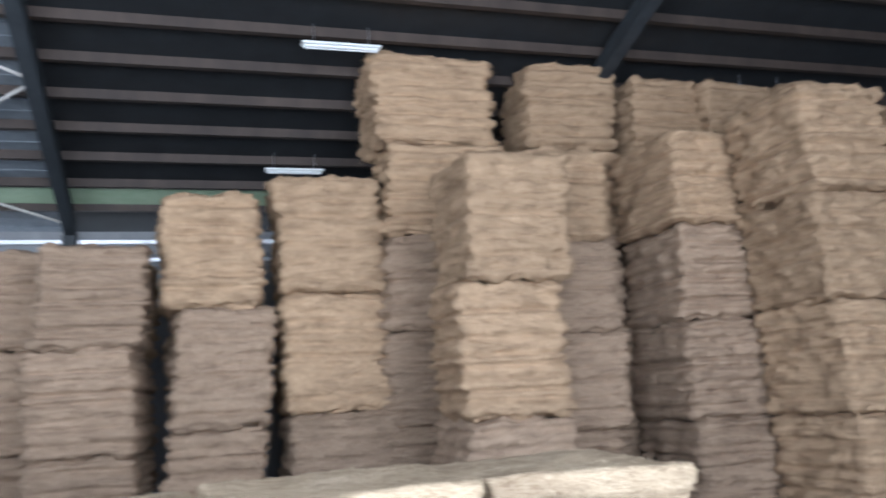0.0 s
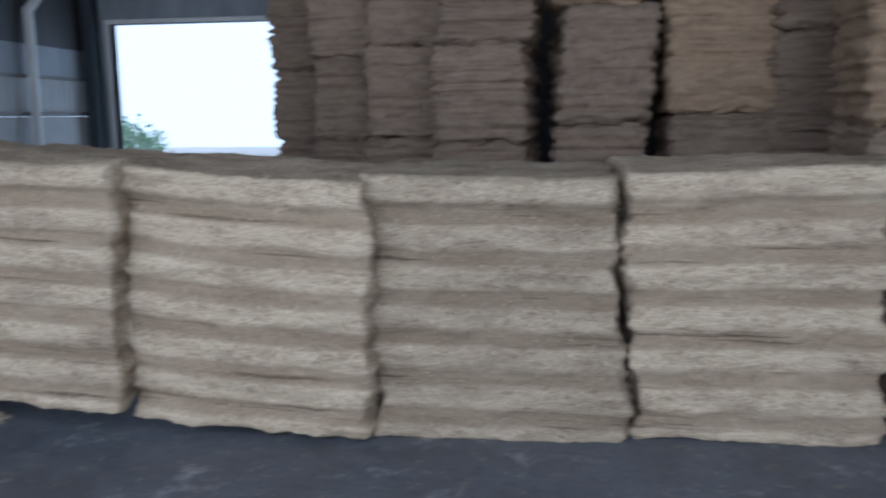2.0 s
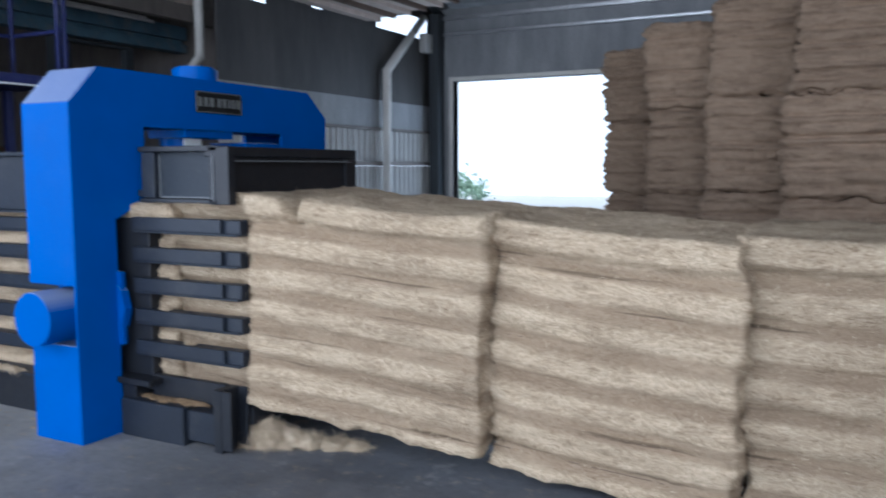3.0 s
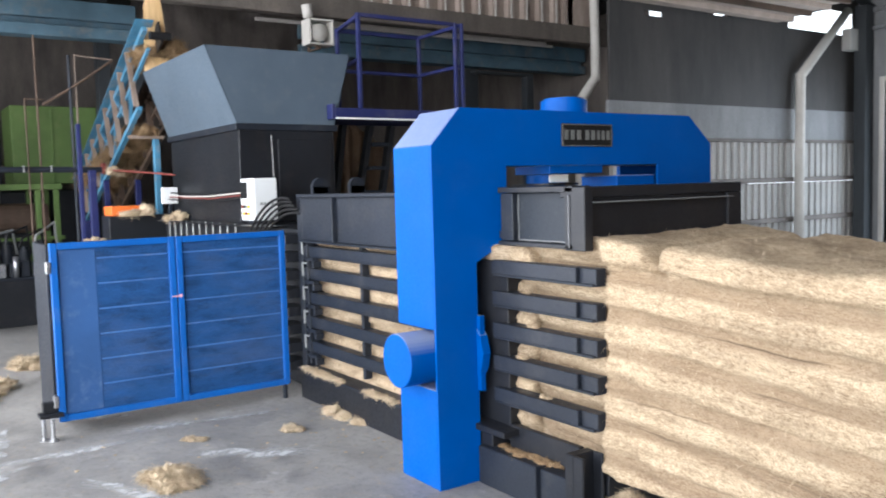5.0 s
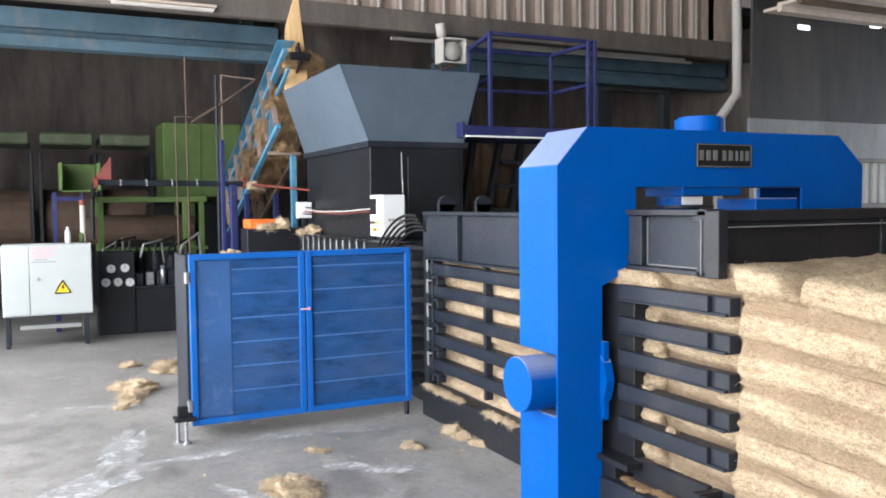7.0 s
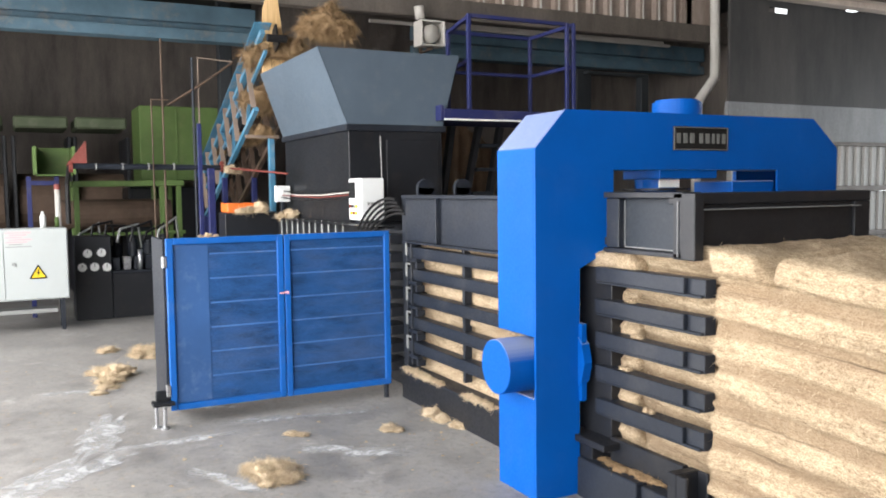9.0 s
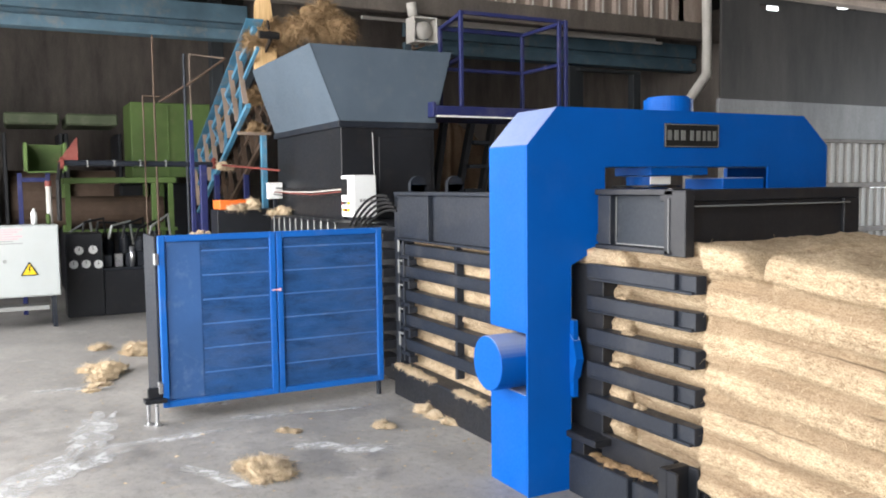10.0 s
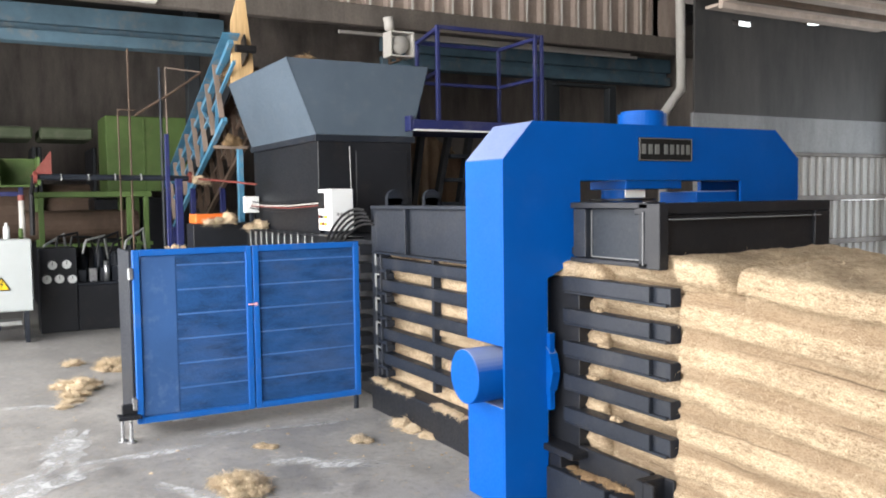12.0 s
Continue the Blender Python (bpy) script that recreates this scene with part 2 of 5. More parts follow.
def concrete():
    m, t, p = principled("worn concrete floor")
    v = coords(t)
    big = noise_tex(t, v, 0.45, 8, 0.65)
    mid = noise_tex(t, v, 4.0, 8, 0.7)
    fine = noise_tex(t, v, 90, 4, 0.7)
    base = ramp(t, big, [(0.32, (0.20, 0.195, 0.187)), (0.5, (0.28, 0.272, 0.258)), (0.7, (0.365, 0.353, 0.33))])
    stain = ramp(t, mid, [(0.3, (0.55, 0.55, 0.57)), (0.55, (1, 1, 1))])
    c = blend(t, base, stain, 0.8, "MULTIPLY")
    # darker, bluer concrete from the baler's mouth on, its edge broken up
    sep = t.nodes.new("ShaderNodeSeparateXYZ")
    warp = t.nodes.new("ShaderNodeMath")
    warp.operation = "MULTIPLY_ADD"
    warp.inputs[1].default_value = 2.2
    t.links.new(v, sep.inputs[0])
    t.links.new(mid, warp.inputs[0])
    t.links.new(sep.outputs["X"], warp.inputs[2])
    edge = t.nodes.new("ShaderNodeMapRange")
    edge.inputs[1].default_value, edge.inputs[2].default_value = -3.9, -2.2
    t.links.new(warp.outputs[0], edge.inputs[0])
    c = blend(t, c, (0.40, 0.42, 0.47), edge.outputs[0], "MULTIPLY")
    fibre = ramp(t, noise_tex(t, v, 11, 9, 0.75), [(0.56, (0, 0, 0)), (0.72, (0.65, 0.65, 0.65))])
    c = blend(t, c, (0.38, 0.29, 0.18), fibre)
    c = blend(t, c, ramp(t, fine, [(0.3, (0.7, 0.7, 0.7)), (0.6, (1, 1, 1))]), 0.7, "MULTIPLY")
    scuff = ramp(t, noise_tex(t, v, 17, 8, 0.8), [(0.40, (0.72, 0.72, 0.73)), (0.50, (1, 1, 1)), (0.62, (1.0, 1.0, 1.0))])
    c = blend(t, c, scuff, 0.8, "MULTIPLY")
    pale = ramp(t, noise_tex(t, v, 2.6, 10, 0.78), [(0.56, (0, 0, 0)), (0.70, (0.5, 0.5, 0.5))])
    c = blend(t, c, (0.47, 0.46, 0.44), pale)
    t.links.new(c, p.inputs["Base Color"])
    t.links.new(ramp(t, mid, [(0.3, (0.5, 0.38, 0.38)), (0.6, (0.75, 0.75, 0.75))]), p.inputs["Roughness"])
    grit = noise_tex(t, v, 28, 7, 0.75)
    bump(t, p, blend(t, grit, fine, 0.4), 0.25, 0.004)
    return m


def spill():
    m, t, p = principled("dried white spill")
    v = coords(t)
    a = noise_tex(t, v, 7.0, 8, 0.72)
    t.links.new(ramp(t, a, [(0.3, (0.42, 0.435, 0.44)), (0.6, (0.56, 0.575, 0.58))]), p.inputs["Base Color"])
    t.links.new(ramp(t, noise_tex(t, v, 7.5, 9, 0.78), [(0.40, (0, 0, 0)), (0.60, (0.75, 0.75, 0.75))]), p.inputs["Alpha"])
    p.inputs["Roughness"].default_value = 0.85
    p.inputs["Specular IOR Level"].default_value = 0.2
    return m


def sheet_wall(name, a, b, streak=0.5):
    """Corrugated sheet or old plaster with run-down streaks."""
    m, t, p = principled(name)
    v = coords(t, (1, 1, 0.25))
    g = noise_tex(t, v, 2.6, 8, 0.7)
    f = noise_tex(t, coords(t), 30, 5, 0.7)
    c = ramp(t, g, [(0.3, a), (0.7, b)])
    c = blend(t, c, ramp(t, f, [(0.3, (0.7, 0.68, 0.66)), (0.6, (1, 1, 1))]), streak, "MULTIPLY")
    t.links.new(c, p.inputs["Base Color"])
    p.inputs["Roughness"].default_value = 0.7
    bump(t, p, f, 0.2, 0.004)
    return m


PLYWOOD, CONCRETE, SPILL = plywood(), concrete(), spill()
WALL_GREY = sheet_wall("grey sheet wall", (0.15, 0.155, 0.165), (0.26, 0.265, 0.27))
WALL_LIGHT = sheet_wall("pale block wall", (0.30, 0.30, 0.285), (0.46, 0.45, 0.43))
WALL_BROWN = sheet_wall("brown weathered cladding", (0.21, 0.16, 0.13), (0.40, 0.33, 0.285))
# paler than the cladding brown, daylight from the slits put into the colour
SOFFIT = sheet_wall("pale brown boards", (0.36, 0.29, 0.24), (0.58, 0.49, 0.42))
ROOF_DARK = sheet_wall("dark roof sheet", (0.005, 0.006, 0.007), (0.014, 0.016, 0.018))
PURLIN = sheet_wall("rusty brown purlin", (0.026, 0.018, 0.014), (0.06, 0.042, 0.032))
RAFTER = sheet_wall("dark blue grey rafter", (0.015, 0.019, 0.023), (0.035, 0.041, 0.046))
ROOF_DOOR_LIT = sheet_wall("pale door-lit roof sheet", (0.10, 0.115, 0.13), (0.20, 0.22, 0.24))
GROUND = sheet_wall("dry pale yard", (0.52, 0.50, 0.46), (0.66, 0.64, 0.60))
WEST_WALL = sheet_wall("dusty dark grey sheet", (0.018, 0.018, 0.018), (0.052, 0.048, 0.045))
LINTEL = sheet_wall("grey brown weathered beam", (0.07, 0.062, 0.055), (0.17, 0.145, 0.125), 0.8)
SACKING = sheet_wall("brown dusty sacking", (0.20, 0.135, 0.085), (0.44, 0.31, 0.205), 0.8)
DARK_WALL = sheet_wall("dark brown wall", (0.07, 0.062, 0.058), (0.19, 0.165, 0.145))


def glow(name, colour, strength):
    m = bpy.data.materials.new(name)
    m.use_nodes = True
    t = m.node_tree
    t.nodes.clear()
    e, o = t.nodes.new("ShaderNodeEmission"), t.nodes.new("ShaderNodeOutputMaterial")
    e.inputs[0].default_value, e.inputs[1].default_value = (*colour, 1), strength
    t.links.new(e.outputs[0], o.inputs[0])
    return m


DAY_GLOW = glow("white daylight glow", (0.93, 0.98, 1.0), 3.2)


# ---- building blocks ----
def box(bm, x0, x1, y0, y1, z0, z1):
    m = Matrix.Translation(((x0 + x1) / 2, (y0 + y1) / 2, (z0 + z1) / 2)) @ Matrix.Diagonal((abs(x1 - x0), abs(y1 - y0), abs(z1 - z0), 1))
    return bmesh.ops.create_cube(bm, size=1, matrix=m)["verts"]


def tube(bm, a, b, r, sides=12, r2=None):
    a, b = Vector(a), Vector(b)
    d = b - a
    m = Matrix.Translation((a + b) / 2) @ d.to_track_quat("Z", "Y").to_matrix().to_4x4()
    return bmesh.ops.create_cone(bm, cap_ends=True, segments=sides, radius1=r, radius2=r if r2 is None else r2, depth=d.length, matrix=m)["verts"]


def strut(bm, a, b, w, h=None):
    """A square bar from a to b."""
    a, b = Vector(a), Vector(b)
    d = b - a
    m = Matrix.Translation((a + b) / 2) @ d.to_track_quat("Z", "Y").to_matrix().to_4x4() @ Matrix.Diagonal((w, h or w, d.length, 1))
    return bmesh.ops.create_cube(bm, size=1, matrix=m)["verts"]


def prism(bm, outline, axis, v0, v1):
    """A flat outline in the two other axes, drawn out along axis from v0 to v1."""
    def at(p, v):
        p = list(p)
        p.insert("xyz".index(axis), v)
        return p
    lo = [bm.verts.new(at(p, v0)) for p in outline]
    hi = [bm.verts.new(at(p, v1)) for p in outline]
    bm.faces.new(lo)
    bm.faces.new(hi[::-1])
    for i in range(len(lo)):
        j = (i + 1) % len(lo)
        bm.faces.new((lo[j], lo[i], hi[i], hi[j]))
    bmesh.ops.recalc_face_normals(bm, faces=bm.faces)


def pipe(bm, points, r, sides=8):
    """One round tube swept along the points, mitred at the bends."""
    pts = [Vector(p) for p in points]
    dirs = [(b - a).normalized() for a, b in zip(pts, pts[1:])]
    closed = (pts[0] - pts[-1]).length < 1e-6
    side = dirs[0].orthogonal().normalized()
    rings = []
    for k, p in enumerate(pts):
        d0, d1 = dirs[max(0, k - 1)], dirs[min(k, len(dirs) - 1)]
        if closed and k in (0, len(pts) - 1):
            d0, d1 = dirs[-1], dirs[0]
        d = (d0 + d1).normalized()
        side = (side - d * side.dot(d)).normalized()
        up = d.cross(side)
        stretch = min(1.6, 1 / max(0.3, d.dot(d1)))
        bend = d1 - d0
        bend = (bend - d * bend.dot(d)).normalized() if bend.length > 1e-4 else None
        ring = []
        for n in range(sides):
            a = 2 * math.pi * n / sides
            o = (side * math.cos(a) + up * math.sin(a)) * r
            if bend is not None:
                o += bend * o.dot(bend) * (stretch - 1)
            ring.append(bm.verts.new(p + o))
        rings.append(ring)
    for a, b in zip(rings, rings[1:]):
        for n in range(sides):
            m = (n + 1) % sides
            bm.faces.new((a[n], a[m], b[m], b[n]))
    bm.faces.new(rings[0][::-1])
    bm.faces.new(rings[-1])


def bevelled(bm, width, segments=1):
    bmesh.ops.bevel(bm, geom=list(bm.edges), offset=width, segments=segments, affect="EDGES", clamp_overlap=True)
    return bm


def finish(name, bm, material, smooth=False):
    me = bpy.data.meshes.new(name)
    bm.to_mesh(me)
    bm.free()
    me.materials.append(material)
    if smooth:
        for f in me.polygons:
            f.use_smooth = True
    return new(name, me)


def part(name, bm, material, parent, label="", smooth=False):
    ob = finish(name, bm, material, smooth)
    ob.parent = parent
    if label:
        tagged(ob, label)
    return ob


def thing(name, label, category, group="", m=None):
    ob = tagged(new(name), label, category, group)
    if m is not None:
        ob.matrix_world = m
    return ob


def boxes(list_of, bevel=0.0):
    bm = bmesh.new()
    for b in list_of:
        box(bm, *b)
    return bevelled(bm, bevel) if bevel else bm


def structure(name, bm, material, label, category):
    return tagged(finish(name, bm, material), label, category, kind="structure")


# ---- the building ----
EAVE, SLOPE, NORTH = 4.8, 0.30, 15.0


def roof_z(y):
    return EAVE + SLOPE * (NORTH - y)


structure("ground", boxes([(-150, 150, -150, 150, -0.5, -0.03)]), GROUND, "pale dry yard outside the shed", "ground")
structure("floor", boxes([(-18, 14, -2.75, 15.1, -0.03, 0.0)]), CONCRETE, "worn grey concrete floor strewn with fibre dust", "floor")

structure("wall_north", boxes([(-8.6, -8.12, 15, 15.2, 0, 4.62), (-4.1, 14, 15, 15.2, 0, 4.62), (-8.12, -4.1, 15, 15.2, 3.22, 4.62)]),
          WALL_GREY, "grey sheet wall with a high open doorway", "wall")
structure("trim", boxes([(-8.2, -8.12, 14.96, 15.24, 0, 3.3), (-8.12, -4.1, 14.96, 15.24, 3.222, 3.3), (-4.1, -4.02, 14.96, 15.24, 0, 3.3)], 0.006),
          PIPE_GREY, "pale steel frame round the open doorway", "door frame")
structure("trim", boxes([(-8.5, 14, 14.93, 14.99, 4.40, 4.47), (-8.5, 14, 14.9, 14.98, 4.10, 4.15)], 0.005), BARE, "pale steel rail along the top of the wall", "rail")

# gable wall beside the baler hall: pale blocks below, dark sheet above, daylight gaps under the eave
gaps = [(9.6, 9.98, 3.92, 3.99), (10.95, 11.5, 4.05, 4.15), (12.2, 12.75, 4.2, 4.3), (12.95, 14.85, 4.02, 4.42)]
upper = [(-8.64, -8.6, 8.92, 15.2, 2.741, 3.9), (-8.64, -8.6, 8.92, 15.2, 4.45, 8.0)]
edge = 8.92
for a, b, z0, z1 in gaps:
    upper += [(-8.64, -8.6, edge, a, 3.9, 4.45), (-8.64, -8.6, a, b, z1, 4.45), (-8.64, -8.6, a, b, 3.9, z0)]
    edge = b
upper.append((-8.64, -8.6, edge, 15.2, 3.9, 4.45))
structure("wall_west", boxes(upper), WEST_WALL, "dusty dark upper wall with slits of daylight", "wall")
structure("wall_west_base", boxes([(-8.8, -8.6, 8.9, 15.2, 0, 0.35)]), WALL_GREY, "grey low wall", "wall")
structure("wall_west_band", boxes([(-8.66, -8.61, 8.9, 15.2, 2.251, 2.74)]), WALL_GREY, "pale flat wall sheet below the darker upper wall", "wall")


def ribbed(bm, x, y0, y1, z0, z1, pitch=0.17, depth=0.03):
    """Trapezoid sheet along y at the plane x, its ribs upright."""
    pts, y = [], y0
    while y < y1:
        pts += [(x, y), (x, y + pitch * 0.45), (x + depth, y + pitch * 0.55), (x + depth, y + pitch * 0.9)]
        y += pitch
    lo = [bm.verts.new((a, b, z0)) for a, b in pts]
    hi = [bm.verts.new((a, b, z1)) for a, b in pts]
    for i in range(len(pts) - 1):
        bm.faces.new((lo[i], lo[i + 1], hi[i + 1], hi[i]))
    back = [bm.verts.new((a - 0.004, b, z)) for z in (z0, z1) for a, b in pts]
    n = len(pts)
    for i in range(n - 1):
        bm.faces.new((back[i + 1], back[i], back[n + i], back[n + i + 1]))


for k, z in enumerate((0.36, 1.0, 1.64)):
    bm = bmesh.new()
    ribbed(bm, -8.66, 8.95, 15.0, z, z + 0.56)
    structure("panel", bm, WALL_LIGHT, "pale ribbed wall sheet", "wall panel")
structure("trim", boxes([(-8.70, -8.58, 8.95, 15.0, z - 0.075, z) for z in (0.36, 1.0, 1.64)] + [(-8.70, -8.58, 8.95, 15.0, 2.201, 2.25)], 0.004), DARK_WALL, "dark rail between wall sheets", "rail")
soffit = structure("soffit", boxes([(-8.55, -6.4, 9.05, 12.6, 4.38, 4.40)]), WALL_BROWN, "brown boarded soffit under the eave", "soffit")
for n in range(7):
    x, z = -8.56 + n * 0.30, 4.06 + n * 0.035
    part("board", boxes([(x, x + 0.22, 9.05, 12.6, z, z + 0.04)], 0.004), SOFFIT, soffit)
    part("batten", boxes([(x + 0.222, x + 0.29, 9.05, 12.6, z - 0.035, z + 0.08)], 0.004), RUST if n % 2 else SOFFIT, soffit)

# lintel over the opening to the next bay, with ribbed cladding on it
structure("lintel", boxes([(-10.85, -10.70, -2.7, 11.25, 3.92, 4.19)], 0.01), LINTEL, "rusty brown lintel beam over the opening", "beam")
bm = bmesh.new()
ribbed(bm, -10.82, 4.15, 10.1, 4.192, 8.4, 0.31, 0.06)
structure("cladding", bm, WALL_BROWN, "brown weathered ribbed cladding over the opening", "cladding")
# pale strips added for the bright lines of light along the ribs
y = 4.16 + 0.31 * 0.72
while y < 10.0:
    structure("cladding_strip", boxes([(-10.758, -10.75, y - 0.014, y + 0.014, 4.195, 8.3)]), PIPE_GREY, "narrow pale strip standing for a line of light on the cladding", "strip")
    y += 0.31
structure("wall_cladding_end", boxes([(-10.9, -10.76, 10.12, 10.75, 4.192, 8.4), (-10.9, -10.76, -2.7, 4.14, 4.192, 8.4)]), WALL_BROWN, "brown weathered sheet over the opening", "cladding")

# next bay behind the lintel
structure("wall_far_west", boxes([(-18.2, -18, -2.9, 12.2, 0, 4.7)]), DARK_WALL, "dark wall at the back of the next bay", "wall")
# slots pass daylight to the wall slits; upper pieces added to block sky
structure("wall_bay_north", boxes([(-18, -10.8, 12.0, 12.2, 0, 4.7), (-10.8, -10.2, 12.0, 12.2, 0, 4.38), (-10.8, -10.2, 12.0, 12.2, 4.62, 4.7), (-10.2, -9.45, 12.0, 12.2, 0, 4.7),
                                   (-9.45, -8.81, 12.0, 12.2, 0, 4.22), (-10.9, -8.65, 12.0, 12.2, 4.7, 4.825), (-17, -8.65, 12.0, 12.2, 4.825, 8.2)]), DARK_WALL, "dark side wall of the next bay", "wall")
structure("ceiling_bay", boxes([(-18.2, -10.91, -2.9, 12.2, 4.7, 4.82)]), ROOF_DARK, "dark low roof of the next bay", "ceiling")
beams = []
for y0, y1 in ((-2.7, 3.75), (6.1, 11.9)):
    beams += [(-12.35, -12.1, y0, y1, 3.89, 4.125), (-12.26, -12.2, y0, y1, 3.805, 3.889), (-12.35, -12.1, y0, y1, 3.66, 3.804)]
structure("steel_beam", boxes(beams, 0.006), BEAM_BLUE, "dusty pale blue steel beam across the next bay", "beam")
structure("eave_strip", boxes([(-12.0, -11.94, 6.2, 10.8, 4.10, 4.15), (-11.6, -11.55, 5.2, 10.6, 3.98, 4.02)]), PIPE_GREY, "pale thin rails under the bay roof", "rail")
structure("posts", boxes([(-14.3, -14.1, 3.68, 3.88, 0, 4.69), (-12.5, -12.25, 9.2, 9.5, 0, 3.65), (-11.95, -11.8, 10.2, 10.36, 0, 3.5), (-11.95, -11.8, 9.1, 10.36, 3.501, 3.55)], 0.01), RAFTER, "grey steel posts of the next bay", "post")
tarp = thing("tarpaulin", "dark brown tarpaulin slung under the bay roof", "tarpaulin")
bm = bmesh.new()
grid = [[bm.verts.new((-12.15 + 0.10 * noise.noise(Vector((j * 0.45, i * 0.5, 2.0))), 3.7 + j * 0.125, 4.65 - i * 0.135 - (0.22 * noise.noise(Vector((j * 0.3, 5.0, 1.0))) if i == 9 else 0))) for j in range(21)] for i in range(10)]
for i in range(9):
    for j in range(20):
        bm.faces.new((grid[i][j], grid[i][j + 1], grid[i + 1][j + 1], grid[i + 1][j]))
bmesh.ops.solidify(bm, geom=list(bm.faces), thickness=0.012)
part("cloth", bm, DARK_WALL, tarp, "", True)

# main roof: sheet, purlins, rafters
ridge_y = 4.0


def sloped(bm, x0, x1, ya, yb, off, thick):
    """A slab under the roof between two y, its top off below the roof line."""
    prism(bm, [(ya, roof_z(ya) - off), (yb, roof_z(yb) - off), (yb, roof_z(yb) - off - thick), (ya, roof_z(ya) - off - thick)], "x", x0, x1)


bm = bmesh.new()
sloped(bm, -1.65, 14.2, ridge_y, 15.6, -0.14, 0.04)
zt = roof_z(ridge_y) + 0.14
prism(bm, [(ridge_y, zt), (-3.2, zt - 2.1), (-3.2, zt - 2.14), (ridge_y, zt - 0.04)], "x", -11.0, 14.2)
# paler sheet over the doorway bay, the door's light put into its colour
lit_sheet = bmesh.new()
sloped(lit_sheet, -11.0, -1.652, ridge_y, 15.6, -0.14, 0.04)
k = 15.4
while k > 8:
    sloped(lit_sheet, -8.6, -1.7, k - 0.05, k, -0.098, 0.012)
    k -= 0.24
structure("ceiling_west", lit_sheet, ROOF_DOOR_LIT, "pale sheet roof over the doorway bay, painted as lit by the door", "roof")
roof = structure("ceiling", bm, ROOF_DARK, "dark sheet roof on brown purlins", "roof")
y = 14.62
while y > ridge_y:
    z = roof_z(y)
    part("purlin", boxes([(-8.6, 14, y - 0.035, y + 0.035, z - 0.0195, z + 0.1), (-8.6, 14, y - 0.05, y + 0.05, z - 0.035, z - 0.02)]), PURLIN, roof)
    y -= 0.72
bm = bmesh.new()
for x in (-8.4, -1.65, 5.8, 13.2):
    sloped(bm, x - 0.09, x + 0.09, ridge_y, 15.2, 0.04, 0.02)
    sloped(bm, x - 0.02, x + 0.02, ridge_y, 15.2, 0.06, 0.22)
    sloped(bm, x - 0.09, x + 0.09, ridge_y, 15.2, 0.28, 0.02)
    box(bm, x - 0.1, x + 0.1, 14.7, 14.95, 0, 4.5)
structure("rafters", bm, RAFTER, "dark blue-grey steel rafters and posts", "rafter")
bm = bmesh.new()
for a, b in (((-1.65, 11.3), (-4.6, 13.9)), ((-1.65, 11.3), (-5.0, 9.0)), ((-4.6, 13.9), (-8.4, 11.3)), ((-1.65, 14.9), (-5.2, 12.4)), ((5.8, 11.3), (9.0, 13.9))):
    tube(bm, (a[0], a[1], roof_z(a[1]) - 0.12), (b[0], b[1], roof_z(b[1]) - 0.12), 0.022, 8)
structure("braces", bm, PIPE_GREY, "thin pale bracing rods under the roof", "brace")
# dull translucent strip of roof along the eave
bm = bmesh.new()
sloped(bm, -8.5, 14, 14.15, 14.62, -0.09, 0.02)
structure("roof_light", bm, sheet_wall("green translucent sheet", (0.30, 0.42, 0.26), (0.45, 0.55, 0.38)), "greenish roof strip along the eave", "roof strip")

# unseen walls added to close the shed and frame the front light
structure("wall_south", boxes([(-18, -12.4, -2.9, -2.7, 0, 5.95), (6.4, 14.2, -2.9, -2.7, 0, 5.95), (-18, 14.2, -2.9, -2.7, 5.95, 6.7)]), WALL_GREY, "unseen wall added round the open front", "wall")
structure("wall_east", boxes([(14, 14.2, -2.7, 15.2, 0, 9)]), WALL_GREY, "unseen grey end wall added to close the shed", "wall")
# glowing sheets added for the blown-out daylight outside
structure("backdrop", boxes([(-45, 12, 44, 44.2, -0.02, 22), (-45.2, -45, 11, 44, -0.02, 26)]), DAY_GLOW, "glowing white backdrop beyond the doorway and wall slits", "backdrop")


